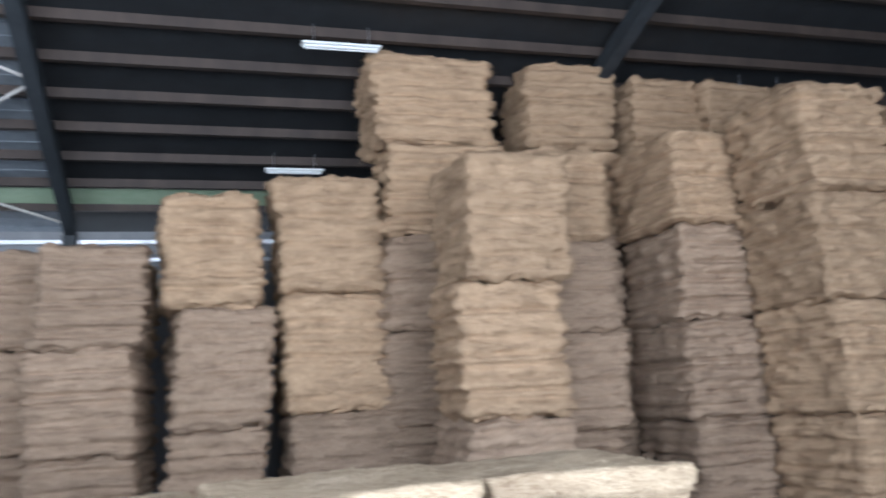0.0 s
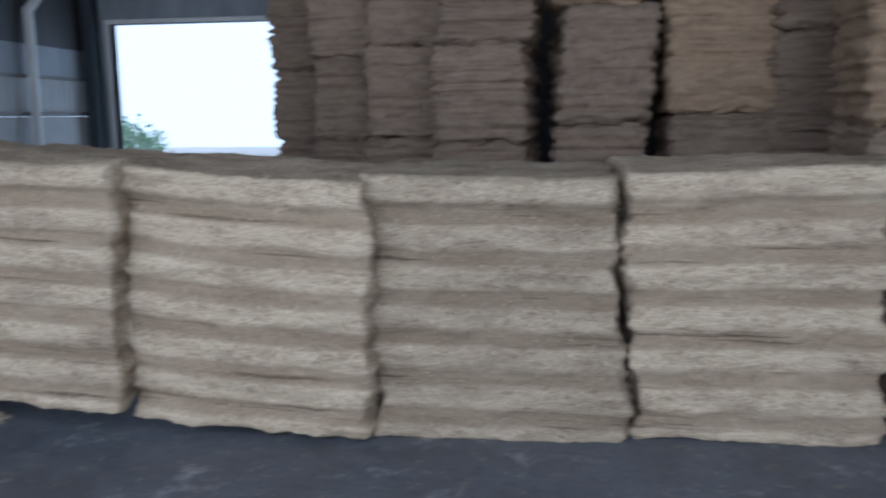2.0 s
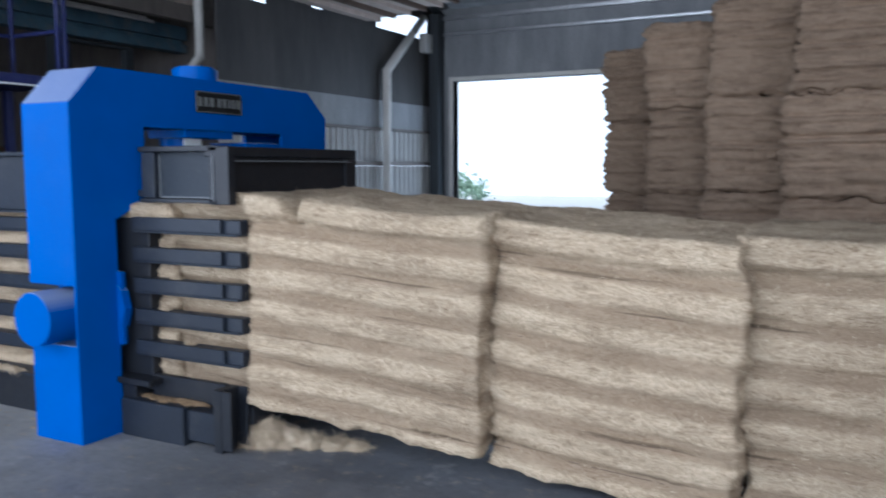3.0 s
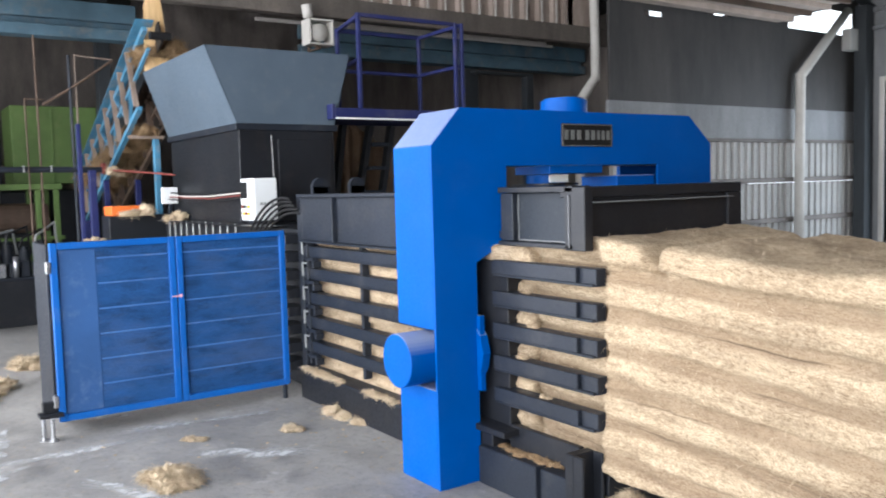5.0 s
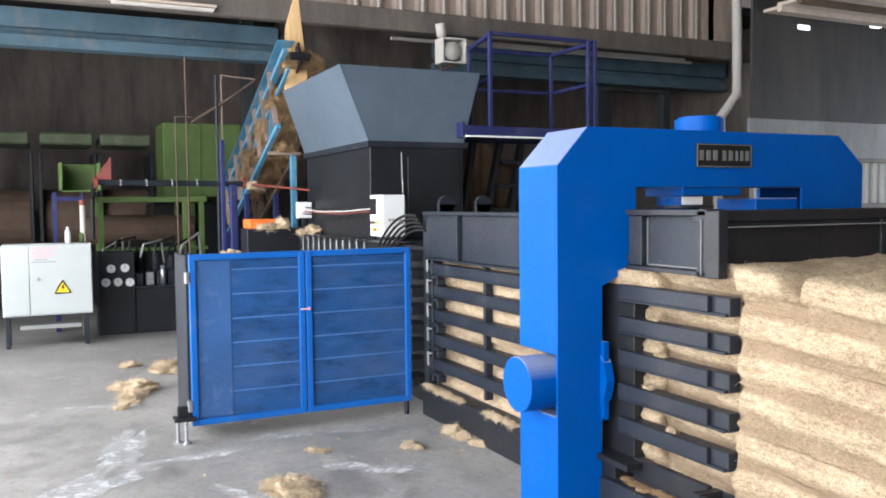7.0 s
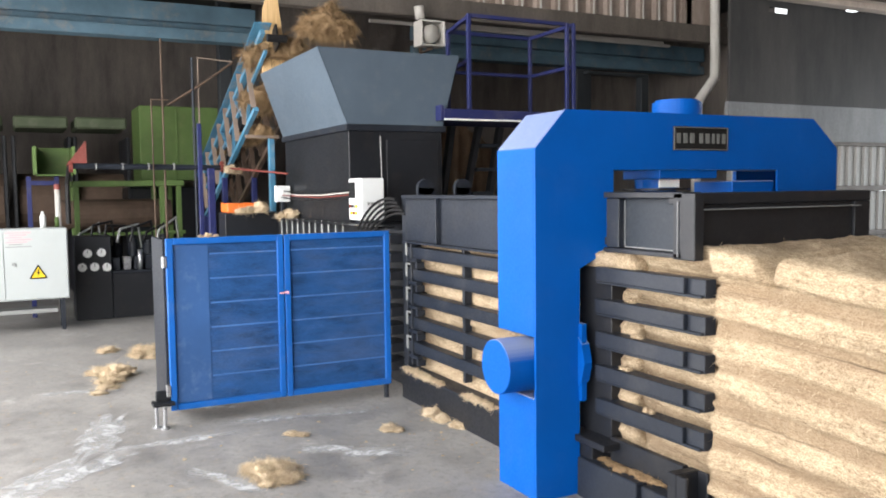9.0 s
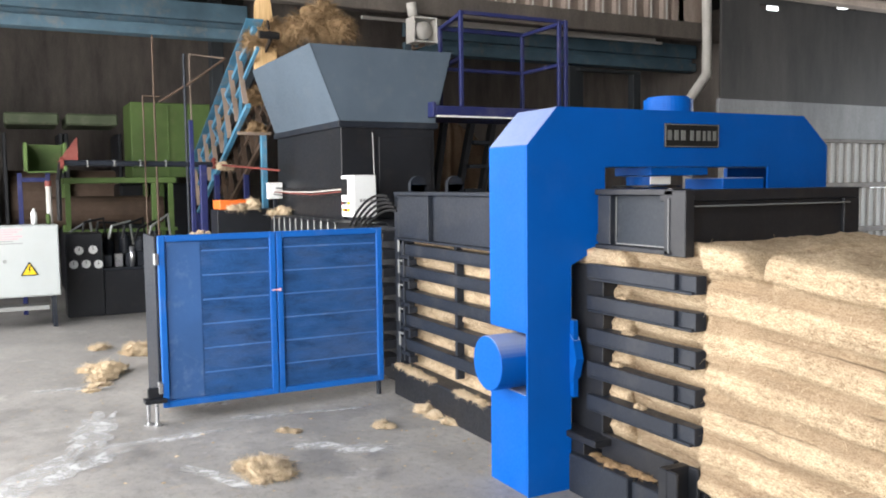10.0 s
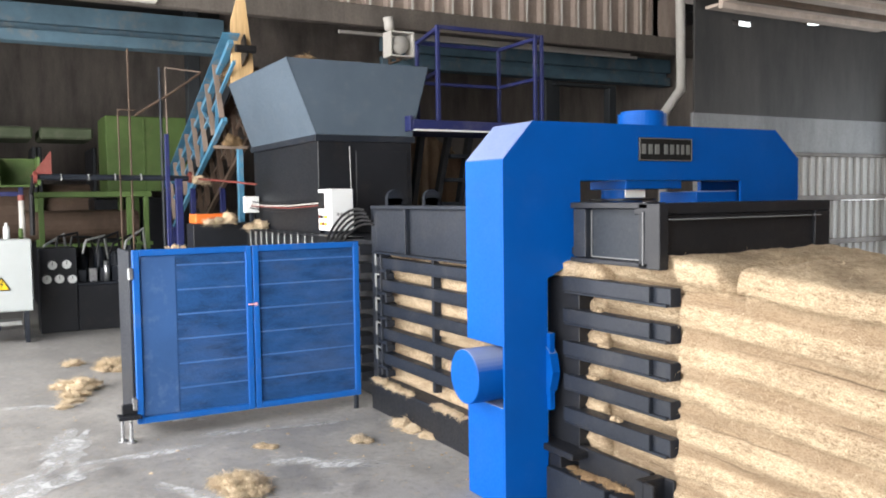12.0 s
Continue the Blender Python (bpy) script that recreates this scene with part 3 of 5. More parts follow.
# ---- fibre ----
def fibre_block(sx, sy, sz, layers, seed, step=0.035, bulge=0.03, rough=0.03, lean=0.0, corner=0.07, barred=False, notch=None):
    """A pressed block on z = 0, ragged and layered. barred: broad proud bands as the bars of the press leave them;
    else thin creased slabs, each a little askew. Returns vertices and faces."""
    rnd = Vector((seed * 7.3, seed * 3.1, seed * 5.7))
    r = random.Random(seed)
    cuts = [0.0]
    for _ in range(layers):
        cuts.append(cuts[-1] + r.uniform(0.55, 1.45))
    cuts = [c / cuts[-1] for c in cuts]
    deep = [r.uniform(0.4, 1.3) for _ in range(layers + 1)]
    shift = [(r.uniform(-1, 1) * 0.02, r.uniform(-1, 1) * 0.02, r.uniform(-0.016, 0.016)) for _ in range(layers + 2)]
    nx, ny, nz = (max(4, int(s / step)) for s in (sx, sy, sz))
    index, verts, faces, marks = {}, [], [], []
    hx, hy, hz = sx / 2, sy / 2, sz / 2

    def vert(i, j, k):
        key = (i, j, k)
        if key in index:
            return index[key]
        p = Vector((i / nx * sx - hx, j / ny * sy - hy, k / nz * sz - hz))
        c = Vector([max(-h + corner, min(h - corner, v)) for v, h in zip(p, (hx, hy, hz))])
        d = p - c
        q = c + d.normalized() * corner if d.length > 1e-9 else p.copy()
        ox, oy, oz = (math.copysign(abs(v / h) ** e, v) for v, h, e in ((q.x, hx, 8), (q.y, hy, 8), (q.z, hz, 10)))
        w = noise.noise(Vector((p.x * 1.3, p.y * 1.3, p.z * 0.7)) + rnd)
        n1, n2, n3 = (noise.noise(Vector((q.x * f, q.y * f, q.z * g)) + rnd) for f, g in ((4.0, 6.0), (7.0, 26.0), (24.0, 48.0)))
        grain = n1 * rough + n2 * rough * 0.6 + n3 * rough * 0.5
        if barred:
            depth = (layers - 0.45) * (1 - k / nz)
            band = 1.0 if depth < 0.5 else math.tanh(4.5 * (math.cos(2 * math.pi * (depth - 0.5 + w * 0.07)) + 0.12))
            seam = noise.noise(Vector((q.x * 0.8, q.y * 0.8, q.z * 42.0)) + rnd)
            q.y += oy * (band * bulge * 0.5 + grain * (1.15 - 0.15 * band) - 0.012 * max(0.0, seam) * (1.0 if band < 0.4 else 0.35))
            q.x += ox * (band * bulge * 0.12 + grain * 1.7 + n1 * 0.022)
            q.z += oz * grain * 0.7
            if k / nz > 0.9:
                q.y += oy * 0.042
            if notch is not None and k / nz > 0.88:
                q.z -= 0.12 * math.exp(-((p.x - notch) / 0.05) ** 2) * (k / nz - 0.88) / 0.12
                q.y += (0.12 if p.y < 0 else 0) * math.exp(-((p.x - notch) / 0.04) ** 2)
            if notch is not None and p.y < 0:
                # squeezed between the bars, springs out past their ends
                out = max(0.0, min(1.0, (p.x - notch + 0.31) / 0.03))
                q.y += oy * out * (0.035 + 0.055 * math.exp(-max(0.0, p.x - notch + 0.28) / 0.35))
        else:
            u = max(0.0, min(0.9999, k / nz + w * 0.007))
            i = max(n for n in range(layers) if cuts[n] <= u)
            sx_, sy_, grow = shift[i]
            local = (u - cuts[i]) / (cuts[i + 1] - cuts[i])
            wave = 1 - (deep[i] if local < 0.5 else deep[i + 1]) * (1 - abs(math.sin(math.pi * local)) ** 0.55)
            push = (wave - 0.8) * bulge + grow + grain
            q.x += ox * push + sx_
            q.y += oy * push + sy_
            q.z += oz * grain * 1.2
        q.z += noise.noise(Vector((q.x * 1.6, q.y * 1.6, 0)) + rnd) * 0.035 * (k / nz)
        q.x += lean * (q.z + hz) + noise.noise(Vector((0, 0, q.z * 1.3)) + rnd) * 0.03
        index[key] = len(verts)
        verts.append((q.x, q.y, q.z + hz))
        # full in the recessed bands, where groove shade is painted in
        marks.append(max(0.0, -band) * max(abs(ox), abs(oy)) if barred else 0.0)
        return index[key]

    for a in range(nx):
        for b in range(ny):
            faces.append((vert(a, b, 0), vert(a, b + 1, 0), vert(a + 1, b + 1, 0), vert(a + 1, b, 0)))
            faces.append((vert(a, b, nz), vert(a + 1, b, nz), vert(a + 1, b + 1, nz), vert(a, b + 1, nz)))
        for c in range(nz):
            faces.append((vert(a, 0, c), vert(a + 1, 0, c), vert(a + 1, 0, c + 1), vert(a, 0, c + 1)))
            faces.append((vert(a, ny, c), vert(a, ny, c + 1), vert(a + 1, ny, c + 1), vert(a + 1, ny, c)))
    for b in range(ny):
        for c in range(nz):
            faces.append((vert(0, b, c), vert(0, b, c + 1), vert(0, b + 1, c + 1), vert(0, b + 1, c)))
            faces.append((vert(nx, b, c), vert(nx, b + 1, c), vert(nx, b + 1, c + 1), vert(nx, b, c + 1)))
    return verts, faces, marks


def mesh_of(name, verts, faces, material, smooth=True, marks=None):
    me = bpy.data.meshes.new(name)
    me.from_pydata(verts, [], faces)
    me.materials.append(material)
    if smooth:
        me.polygons.foreach_set("use_smooth", [True] * len(me.polygons))
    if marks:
        me.attributes.new("bar_groove_shade", "FLOAT", "POINT").data.foreach_set("value", marks)
    return me


def strands(verts, faces, count, seed, length=0.05, width=0.0022):
    """Loose strands that stand out of a surface, each a bent ribbon."""
    r = random.Random(seed)
    out_v, out_f = [], []
    for _ in range(count):
        f = faces[r.randrange(len(faces))]
        a, b, c = (Vector(verts[i]) for i in f[:3])
        n = (b - a).cross(c - a)
        if n.length < 1e-9:
            continue
        n.normalize()
        if n.z < -0.3 or (n.z > 0.5 and r.random() < 0.8):
            continue
        p = a + (b - a) * r.random() + (c - b) * r.random()
        d = (n * r.uniform(0.15, 0.8) + Vector((r.uniform(-1, 1), r.uniform(-1, 1), r.uniform(-1, 0.8)))).normalized()
        s = d.cross(Vector((r.uniform(-1, 1), r.uniform(-1, 1), r.uniform(-1, 1)))).normalized() * width
        ln = length * r.uniform(0.4, 1.4)
        q1, q2 = p + d * ln * 0.5, p + (d + Vector((0, 0, -0.4)) + n * 0.1) * ln
        k = len(out_v)
        out_v += [tuple(p - s), tuple(p + s), tuple(q1 + s), tuple(q1 - s), tuple(q2)]
        out_f += [(k, k + 1, k + 2, k + 3), (k + 3, k + 2, k + 4)]
    return out_v, out_f


def bale(name, label, size, layers, seed, material, m, group, step=0.035, wires=True, loose=0, **shape):
    ob = thing(name, label, "bale", group, m)
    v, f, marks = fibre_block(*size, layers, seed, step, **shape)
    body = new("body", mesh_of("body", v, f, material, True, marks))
    body.parent = ob
    if loose:
        sv, sf = strands(v, f, loose, seed, 0.032 if wires else 0.05, 0.0014 if wires else 0.0022)
        lo = new("loose_fibre", mesh_of("loose_fibre", sv, sf, COIR_LOOSE if wires else material, False))
        lo.parent = ob
        tagged(lo, "loose tan coir strands", kind="stuff")
    if wires:
        lean = shape.get("lean", 0)
        sx, sy, sz = size
        for k in range(layers - 1):
            z = sz * (1 - (k + 1.0) / (layers - 0.45))
            bm = bmesh.new()
            c = [(lean * z + a * (sx / 2 - 0.02), b * (sy / 2 - 0.03), z) for a, b in ((-1, -1), (1, -1), (1, 1), (-1, 1), (-1, -1))]
            pipe(bm, c, 0.002, 5)
            part("tie_wire", bm, RUST, ob)
    return ob


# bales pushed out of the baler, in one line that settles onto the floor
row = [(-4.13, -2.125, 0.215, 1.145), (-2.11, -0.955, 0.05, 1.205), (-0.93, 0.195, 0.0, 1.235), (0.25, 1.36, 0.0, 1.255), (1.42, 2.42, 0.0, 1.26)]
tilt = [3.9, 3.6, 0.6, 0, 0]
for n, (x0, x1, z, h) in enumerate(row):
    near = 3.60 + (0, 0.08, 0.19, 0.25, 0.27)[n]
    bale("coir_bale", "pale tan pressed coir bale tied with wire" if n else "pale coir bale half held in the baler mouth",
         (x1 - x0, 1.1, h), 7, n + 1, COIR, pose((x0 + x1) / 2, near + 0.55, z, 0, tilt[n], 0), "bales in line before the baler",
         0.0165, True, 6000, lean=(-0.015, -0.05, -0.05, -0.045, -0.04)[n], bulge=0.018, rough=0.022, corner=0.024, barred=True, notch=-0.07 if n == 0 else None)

# stacks along the far wall: (x of middle, near y, width, heights of the bales from the floor)
kinds = []
for k in range(7):
    kinds.append(bale("coir_bale", "tan coir bale in a tall stack", (1.14, 1.12, 1.3), 10 - k % 3, 20 + k, COIR_STACK, pose(0, 40, -5), "stacked bales",
                      0.022, False, 6000, bulge=0.075, rough=0.05, corner=0.085, lean=0.02 * (k - 3)))
stacks = [
    (-3.95, 13.2, 3), (-2.95, 12.0, 3), (-1.95, 11.2, 3), (-0.92, 10.2, 3), (0.46, 10.5, 3), (1.98, 10.6, 3), (3.3, 8.1, 3), (3.38, 10.4, 5),
    (5.3, 10.4, 5), (4.52, 9.25, 4), (6.3, 9.0, 4), (6.75, 10.4, 5), (7.12, 7.53, 4), (8.35, 8.9, 4), (7.95, 10.2, 5), (9.3, 7.6, 4), (9.3, 10.2, 5), (-0.9, 11.6, 3), (0.5, 11.9, 3), (2.0, 12.0, 3)]
tops = {0: 3.35, 1: 3.5, 2: 3.62, 3: 3.5, 4: 4.17, 5: 4.45, 6: 4.08, 7: 6.1, 8: 6.1, 9: 4.5, 10: 4.66, 11: 6.0, 12: 4.74, 13: 5.0, 14: 5.9, 15: 5.0, 16: 5.9, 17: 3.5, 18: 3.9, 19: 4.3}
sr = random.Random(11)
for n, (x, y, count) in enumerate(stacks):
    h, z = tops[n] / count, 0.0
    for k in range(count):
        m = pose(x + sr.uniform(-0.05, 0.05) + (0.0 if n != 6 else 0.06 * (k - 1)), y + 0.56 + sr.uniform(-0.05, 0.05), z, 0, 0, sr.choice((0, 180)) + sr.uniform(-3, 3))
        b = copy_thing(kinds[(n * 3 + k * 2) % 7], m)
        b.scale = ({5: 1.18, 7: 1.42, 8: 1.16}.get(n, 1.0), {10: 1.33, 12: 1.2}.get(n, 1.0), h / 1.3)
        # lower and left bales take a greyer, darker coir, shade painted in
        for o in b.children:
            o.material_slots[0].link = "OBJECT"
            o.material_slots[0].material = COIR_STACK if n > 3 and (k == count - 1 or (k == count - 2 and n in (5, 6, 7, 8)) or n == 12) else COIR_STACK_SHADED
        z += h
for ob in kinds:
    for o in (*ob.children_recursive, ob):
        bpy.data.objects.remove(o)


# ---- the baler ----
def arch():
    """Blue portal that squeezes the bale from above and from the side."""
    ob = thing("baler_arch", "bright blue steel portal frame of the baler standing on the floor", "machine frame", m=pose(-4.3, 0, 0))
    bm = bmesh.new()
    prism(bm, [(3.13, 0), (3.41, 0), (3.41, 1.235), (3.636, 1.34), (3.636, 1.767), (5.43, 1.767), (5.43, 1.90), (5.21, 2.08), (3.32, 2.08), (3.13, 1.878),
               (3.13, 0.885), (3.31, 0.875), (3.31, 0.545), (3.13, 0.555)], "x", -0.385, -0.016)
    part("portal", bevelled(bm, 0.004), BLUE, ob)
    bm = bmesh.new()
    prism(bm, [(3.13, 0), (3.412, 0), (3.412, 1.235), (3.638, 1.34), (3.638, 1.765), (4.90, 1.765), (4.90, 0), (5.432, 0), (5.432, 1.90), (5.21, 2.082), (3.32, 2.082), (3.13, 1.878)], "x", -0.0155, 0)
    part("front_plate", bm, BLUE, ob)
    bm = bmesh.new()
    prism(bm, [(4.92, 0), (5.42, 0), (5.42, 1.766), (4.92, 1.766)], "x", -0.385, -0.35)
    part("far_column", bevelled(bm, 0.004), BLUE, ob)
    bm = bmesh.new()
    tube(bm, (-0.20, 4.27, 2.08), (-0.20, 4.27, 2.165), 0.145, 40)
    tube(bm, (-0.20, 4.27, 2.165), (-0.20, 4.27, 2.18), 0.125, 40)
    part("top_cylinder", bm, BLUE, ob, "round blue cylinder cap")
    bm = bmesh.new()
    tube(bm, (-0.20, 3.0, 0.71), (-0.20, 3.308, 0.71), 0.15, 40)
    part("side_cylinder", bevelled(bm, 0.004), BLUE, ob, "round blue side cylinder")
    bm = bmesh.new()
    tube(bm, (-0.14, 3.40, 0.73), (-0.14, 3.45, 0.73), 0.20, 12)
    box(bm, -0.34, 0.03, 3.405, 3.435, 0.52, 0.94)
    part("side_flange", bm, BLUE, ob)
    part("head_plate", boxes([(-0.34, -0.02, 3.98, 4.42, 1.715, 1.7665)], 0.004), BLUE, ob)
    bm = bmesh.new()
    tube(bm, (-0.19, 4.1, 1.63), (-0.19, 4.1, 1.7145), 0.12, 28)
    part("ram_collar", bevelled(bm, 0.004), BLUE, ob)
    bm = bmesh.new()
    tube(bm, (-0.19, 4.1, 1.648), (-0.19, 4.1, 1.66), 0.20, 28)
    part("ram_flange", bm, STEEL_BLACK, ob, "black ram flange")
    part("sticker", boxes([(-0.073, -0.064, 4.02, 4.17, 1.665, 1.712)]), WHITE_PAINT, ob, "white sticker")
    part("far_block", boxes([(-0.35, -0.03, 4.55, 4.899, 1.45, 1.70)], 0.006), BLUE, ob)
    bm = bmesh.new()
    tube(bm, (-0.19, 4.1, 1.4), (-0.19, 4.1, 1.6395), 0.075, 20)
    part("ram_rod", bm, BARE, ob, "bright steel ram rod", True)
    for y in (3.93, 4.02, 4.18, 4.28):
        bm = bmesh.new()
        tube(bm, (-0.02 - 0.17 + 0.155 * math.cos((y - 3.75) * 4 - 1.4), 4.1 + 0.155 * math.sin((y - 3.75) * 4 - 1.4), 1.62), (-0.02 - 0.17 + 0.155 * math.cos((y - 3.75) * 4 - 1.4), 4.1 + 0.155 * math.sin((y - 3.75) * 4 - 1.4), 1.6395), 0.016, 6)
        part("bolt", bm, BARE, ob)
    plate = part("name_plate", boxes([(0.001, 0.012, 4.055, 4.47, 1.875, 2.01)], 0.003), DARK_PLATE, ob, "black name plate with grey marks")
    x = 4.075
    for w, gap in ((0.045, 0.012), (0.045, 0.012), (0.05, 0.03), (0.042, 0.012), (0.045, 0.012), (0.03, 0.012), (0.035, 0.012), (0.04, 0)):
        part("mark", boxes([(0.012, 0.016, x, x + w * 0.62, 1.915, 1.972)]), PLATE_MARK, plate)
        x += (w + gap) * 0.88
    part("plate_rim", boxes([(0.0122, 0.015, 4.058, 4.467, 1.878, 1.883), (0.0122, 0.015, 4.058, 4.467, 2.002, 2.007), (0.0122, 0.015, 4.058, 4.063, 1.884, 2.001), (0.0122, 0.015, 4.462, 4.467, 1.884, 2.001)]), PLATE_MARK, plate)
    return ob


def u_bar(x0, x1, y, z, h=0.10, d=0.09):
    """A bar along x with a cover plate that ends short of its tip, on a small bottom lip."""
    bm = bmesh.new()
    box(bm, x0, x1, y + 0.022, y + d, z - h / 2, z + h / 2)
    box(bm, x0, x1 - 0.005, y, y + 0.0215, z - h / 2, z - h / 2 + 0.014)
    box(bm, x0, x1 - 0.11, y - 0.006, y + 0.0215, z - h / 2 + 0.0145, z + h / 2 + 0.003)
    return bevelled(bm, 0.003)


def baler():
    ob = thing("baler", "dark grey horizontal fibre baler with barred press channel", "baler", m=pose(0, 0, 0))
    # barred channel on the near side, left and right of the portal
    for z in (1.175, 1.005, 0.815, 0.625, 0.43):
        part("side_bar", u_bar(-6.66, -4.70, 3.47, z, 0.085), STEEL_DARK, ob)
    for z in (1.205, 1.035, 0.86, 0.68, 0.50):
        part("side_bar", u_bar(-4.22, -3.45, 3.46, z, 0.086), STEEL_DARK, ob)
        part("side_bar", u_bar(-4.22, -3.45, 4.66, z, 0.095), STEEL_DARK, ob)
    part("channel_post", boxes([(-6.72, -6.64, 3.46, 3.60, 0, 1.62), (-6.56, -6.54, 3.45, 3.52, 0.3, 1.25)], 0.004), STEEL_DARK, ob)
    for z in (1.09, 0.91, 0.72, 0.53, 0.33):
        part("bar_lug", boxes([(-6.60, -6.45, 3.45, 3.50, z + 0.02, z + 0.045), (-6.47, -6.44, 3.45, 3.52, z - 0.03, z + 0.019)], 0.003), STEEL_DARK, ob)
    part("channel_post", boxes([(-5.80, -5.765, 3.50, 3.56, 0.3, 1.26)], 0.003), STEEL_DARK, ob)
    part("channel_post", boxes([(-4.42, -4.14, 3.50, 3.60, 0.25, 1.24)], 0.004), STEEL_BLACK, ob)
    part("channel_base", boxes([(-6.72, -4.70, 3.44, 3.54, 0.0, 0.24)], 0.005), STEEL_BLACK, ob)
    part("channel_shelf", boxes([(-6.70, -4.70, 3.40, 3.56, 0.241, 0.255)], 0.003), STEEL_DARK, ob)
    part("channel_bed", boxes([(-6.7, -3.45, 3.55, 4.68, 0.12, 0.225)], 0.005), STEEL_BLACK, ob)
    part("top_channel", boxes([(-6.64, -4.72, 3.46, 3.50, 1.27, 1.60)], 0.003), STEEL_DARK, ob)
    part("channel_flange", boxes([(-6.64, -4.72, 3.42, 3.56, 1.601, 1.626)], 0.003), STEEL_DARK, ob)
    part("channel_flange", boxes([(-6.64, -4.72, 3.42, 3.5, 1.254, 1.269)], 0.003), STEEL_DARK, ob)
    part("channel_rib", boxes([(-6.07, -6.04, 3.42, 3.459, 1.27, 1.60)], 0.003), STEEL_DARK, ob)
    part("roof_plate", boxes([(-6.62, -3.60, 3.58, 4.62, 1.36, 1.40)], 0.003), STEEL_DARK, ob)
    part("top_panel", boxes([(-4.055, -3.60, 3.52, 3.56, 1.36, 1.613)], 0.003), painted("grey blue panel paint", (0.013, 0.018, 0.025), 0.5, 0.0, 0.2, (0.2, 0.2, 0.2), 0.2), ob, "blue-grey side panel")
    part("top_flange", boxes([(-4.16, -3.58, 3.46, 3.58, 1.615, 1.645)], 0.003), STEEL_BLACK, ob)
    part("bottom_flange", boxes([(-4.16, -3.58, 3.46, 3.56, 1.335, 1.358)], 0.003), STEEL_BLACK, ob)
    part("stiffener", boxes([(-4.16, -4.06, 3.48, 3.54, 1.36, 1.613)], 0.003), STEEL_DARK, ob)
    part("front_beam", boxes([(-3.60, -3.555, 3.47, 4.66, 1.335, 1.585), (-3.68, -3.54, 3.47, 4.72, 1.586, 1.64), (-3.62, -3.54, 4.60, 4.72, 1.3, 1.585), (-3.64, -3.5, 3.46, 3.52, 1.33, 1.64)], 0.004), STEEL_BLACK, ob)
    # thin pale lines along the edges of panel and beam
    for b in ((-4.052, -3.605, 3.514, 3.5195, 1.362, 1.367), (-4.056, -4.051, 3.514, 3.5195, 1.368, 1.605), (-3.604, -3.600, 3.452, 3.459, 1.345, 1.60)):
        part("weld_seam", boxes([b]), EDGE_PALE, ob, "thin pale line on a panel edge")
    # brackets at the bar ends, coloured pale for their highlights
    for z in (1.175, 1.005, 0.815, 0.625, 0.43):
        part("bar_bracket", boxes([(-6.655, -6.63, 3.452, 3.463, z - 0.02, z + 0.075), (-6.655, -6.56, 3.452, 3.463, z + 0.0755, z + 0.088)], 0.002), GREY_MARK, ob, "pale bracket with its highlight painted in")
    part("beam_lip", boxes([(-3.554, -3.50, 3.525, 4.60, 1.56, 1.566)], 0.002), EDGE_PALE, ob, "thin pale steel lip")
    # black plate added in place of the dark gap below the bars
    part("lower_rail", boxes([(-4.13, -3.585, 3.485, 3.52, 0.222, 0.35)], 0.004), STEEL_BLACK, ob)
    part("foot_box", boxes([(-4.28, -3.80, 3.38, 3.54, 0.0, 0.215)], 0.006), STEEL_DARK, ob)
    part("foot_neck", boxes([(-3.799, -3.58, 3.41, 3.54, 0.03, 0.20)], 0.005), STEEL_DARK, ob)
    part("foot_stop", boxes([(-3.579, -3.52, 3.38, 3.53, 0.0, 0.345), (-3.519, -3.455, 3.38, 3.40, 0.02, 0.345), (-3.519, -3.455, 3.51, 3.53, 0.02, 0.345)], 0.005), STEEL_BLACK, ob)
    part("foot_step", boxes([(-4.40, -4.05, 3.38, 3.56, 0.30, 0.335), (-4.40, -4.2, 3.42, 3.56, 0.20, 0.30)], 0.004), STEEL_BLACK, ob)
    # main body, chamber and its bar ends behind the gate
    part("press_body", boxes([(-11.8, -6.73, 3.52, 4.74, 0.06, 1.34)], 0.006), STEEL_BLACK, ob)
    for k in range(8):
        z = 0.22 + k * 0.145
        part("rib", boxes([(-7.0, -6.74, 3.36, 3.52, z, z + 0.075)], 0.004), STEEL_BLACK, ob)
    part("top_deck", boxes([(-10.9, -7.3, 3.42, 3.65, 1.3405, 1.352)], 0.003), STEEL_BLACK, ob)
    for k in range(11):
        x = -10.2 + k * 0.205
        bm = bmesh.new()
        tube(bm, (x, 3.49, 1.15), (x, 3.49, 1.36), 0.008, 6)
        part("pin", bm, GREY_MARK, ob)
    part("chamber", boxes([(-10.54, -8.39, 3.654, 4.676, 1.341, 2.30)], 0.006), STEEL_BLACK, ob)
    part("chamber_rim", boxes([(-10.57, -8.36, 3.62, 4.71, 2.25, 2.312)], 0.004), STEEL_DARK, ob)
    part("door_panel", boxes([(-8.389, -8.372, 4.05, 4.62, 1.48, 2.16)], 0.003), STEEL_BLACK, ob)
    bm = bmesh.new()
    pipe(bm, [(-8.37, 3.98, 2.20), (-8.37, 3.99, 1.8), (-8.37, 4.01, 1.43)], 0.005, 6)
    part("cable", bm, GREY_MARK, ob)
    # lugs and hoses on the channel's end
    for y, x in ((3.62, -6.62), (3.95, -6.62)):
        bm = bmesh.new()
        tube(bm, (x - 0.02, y, 1.68), (x + 0.02, y, 1.68), 0.07, 20)
        box(bm, x - 0.02, x + 0.02, y - 0.07, y + 0.07, 1.60, 1.68)
        part("lifting_lug", bm, STEEL_DARK, ob)
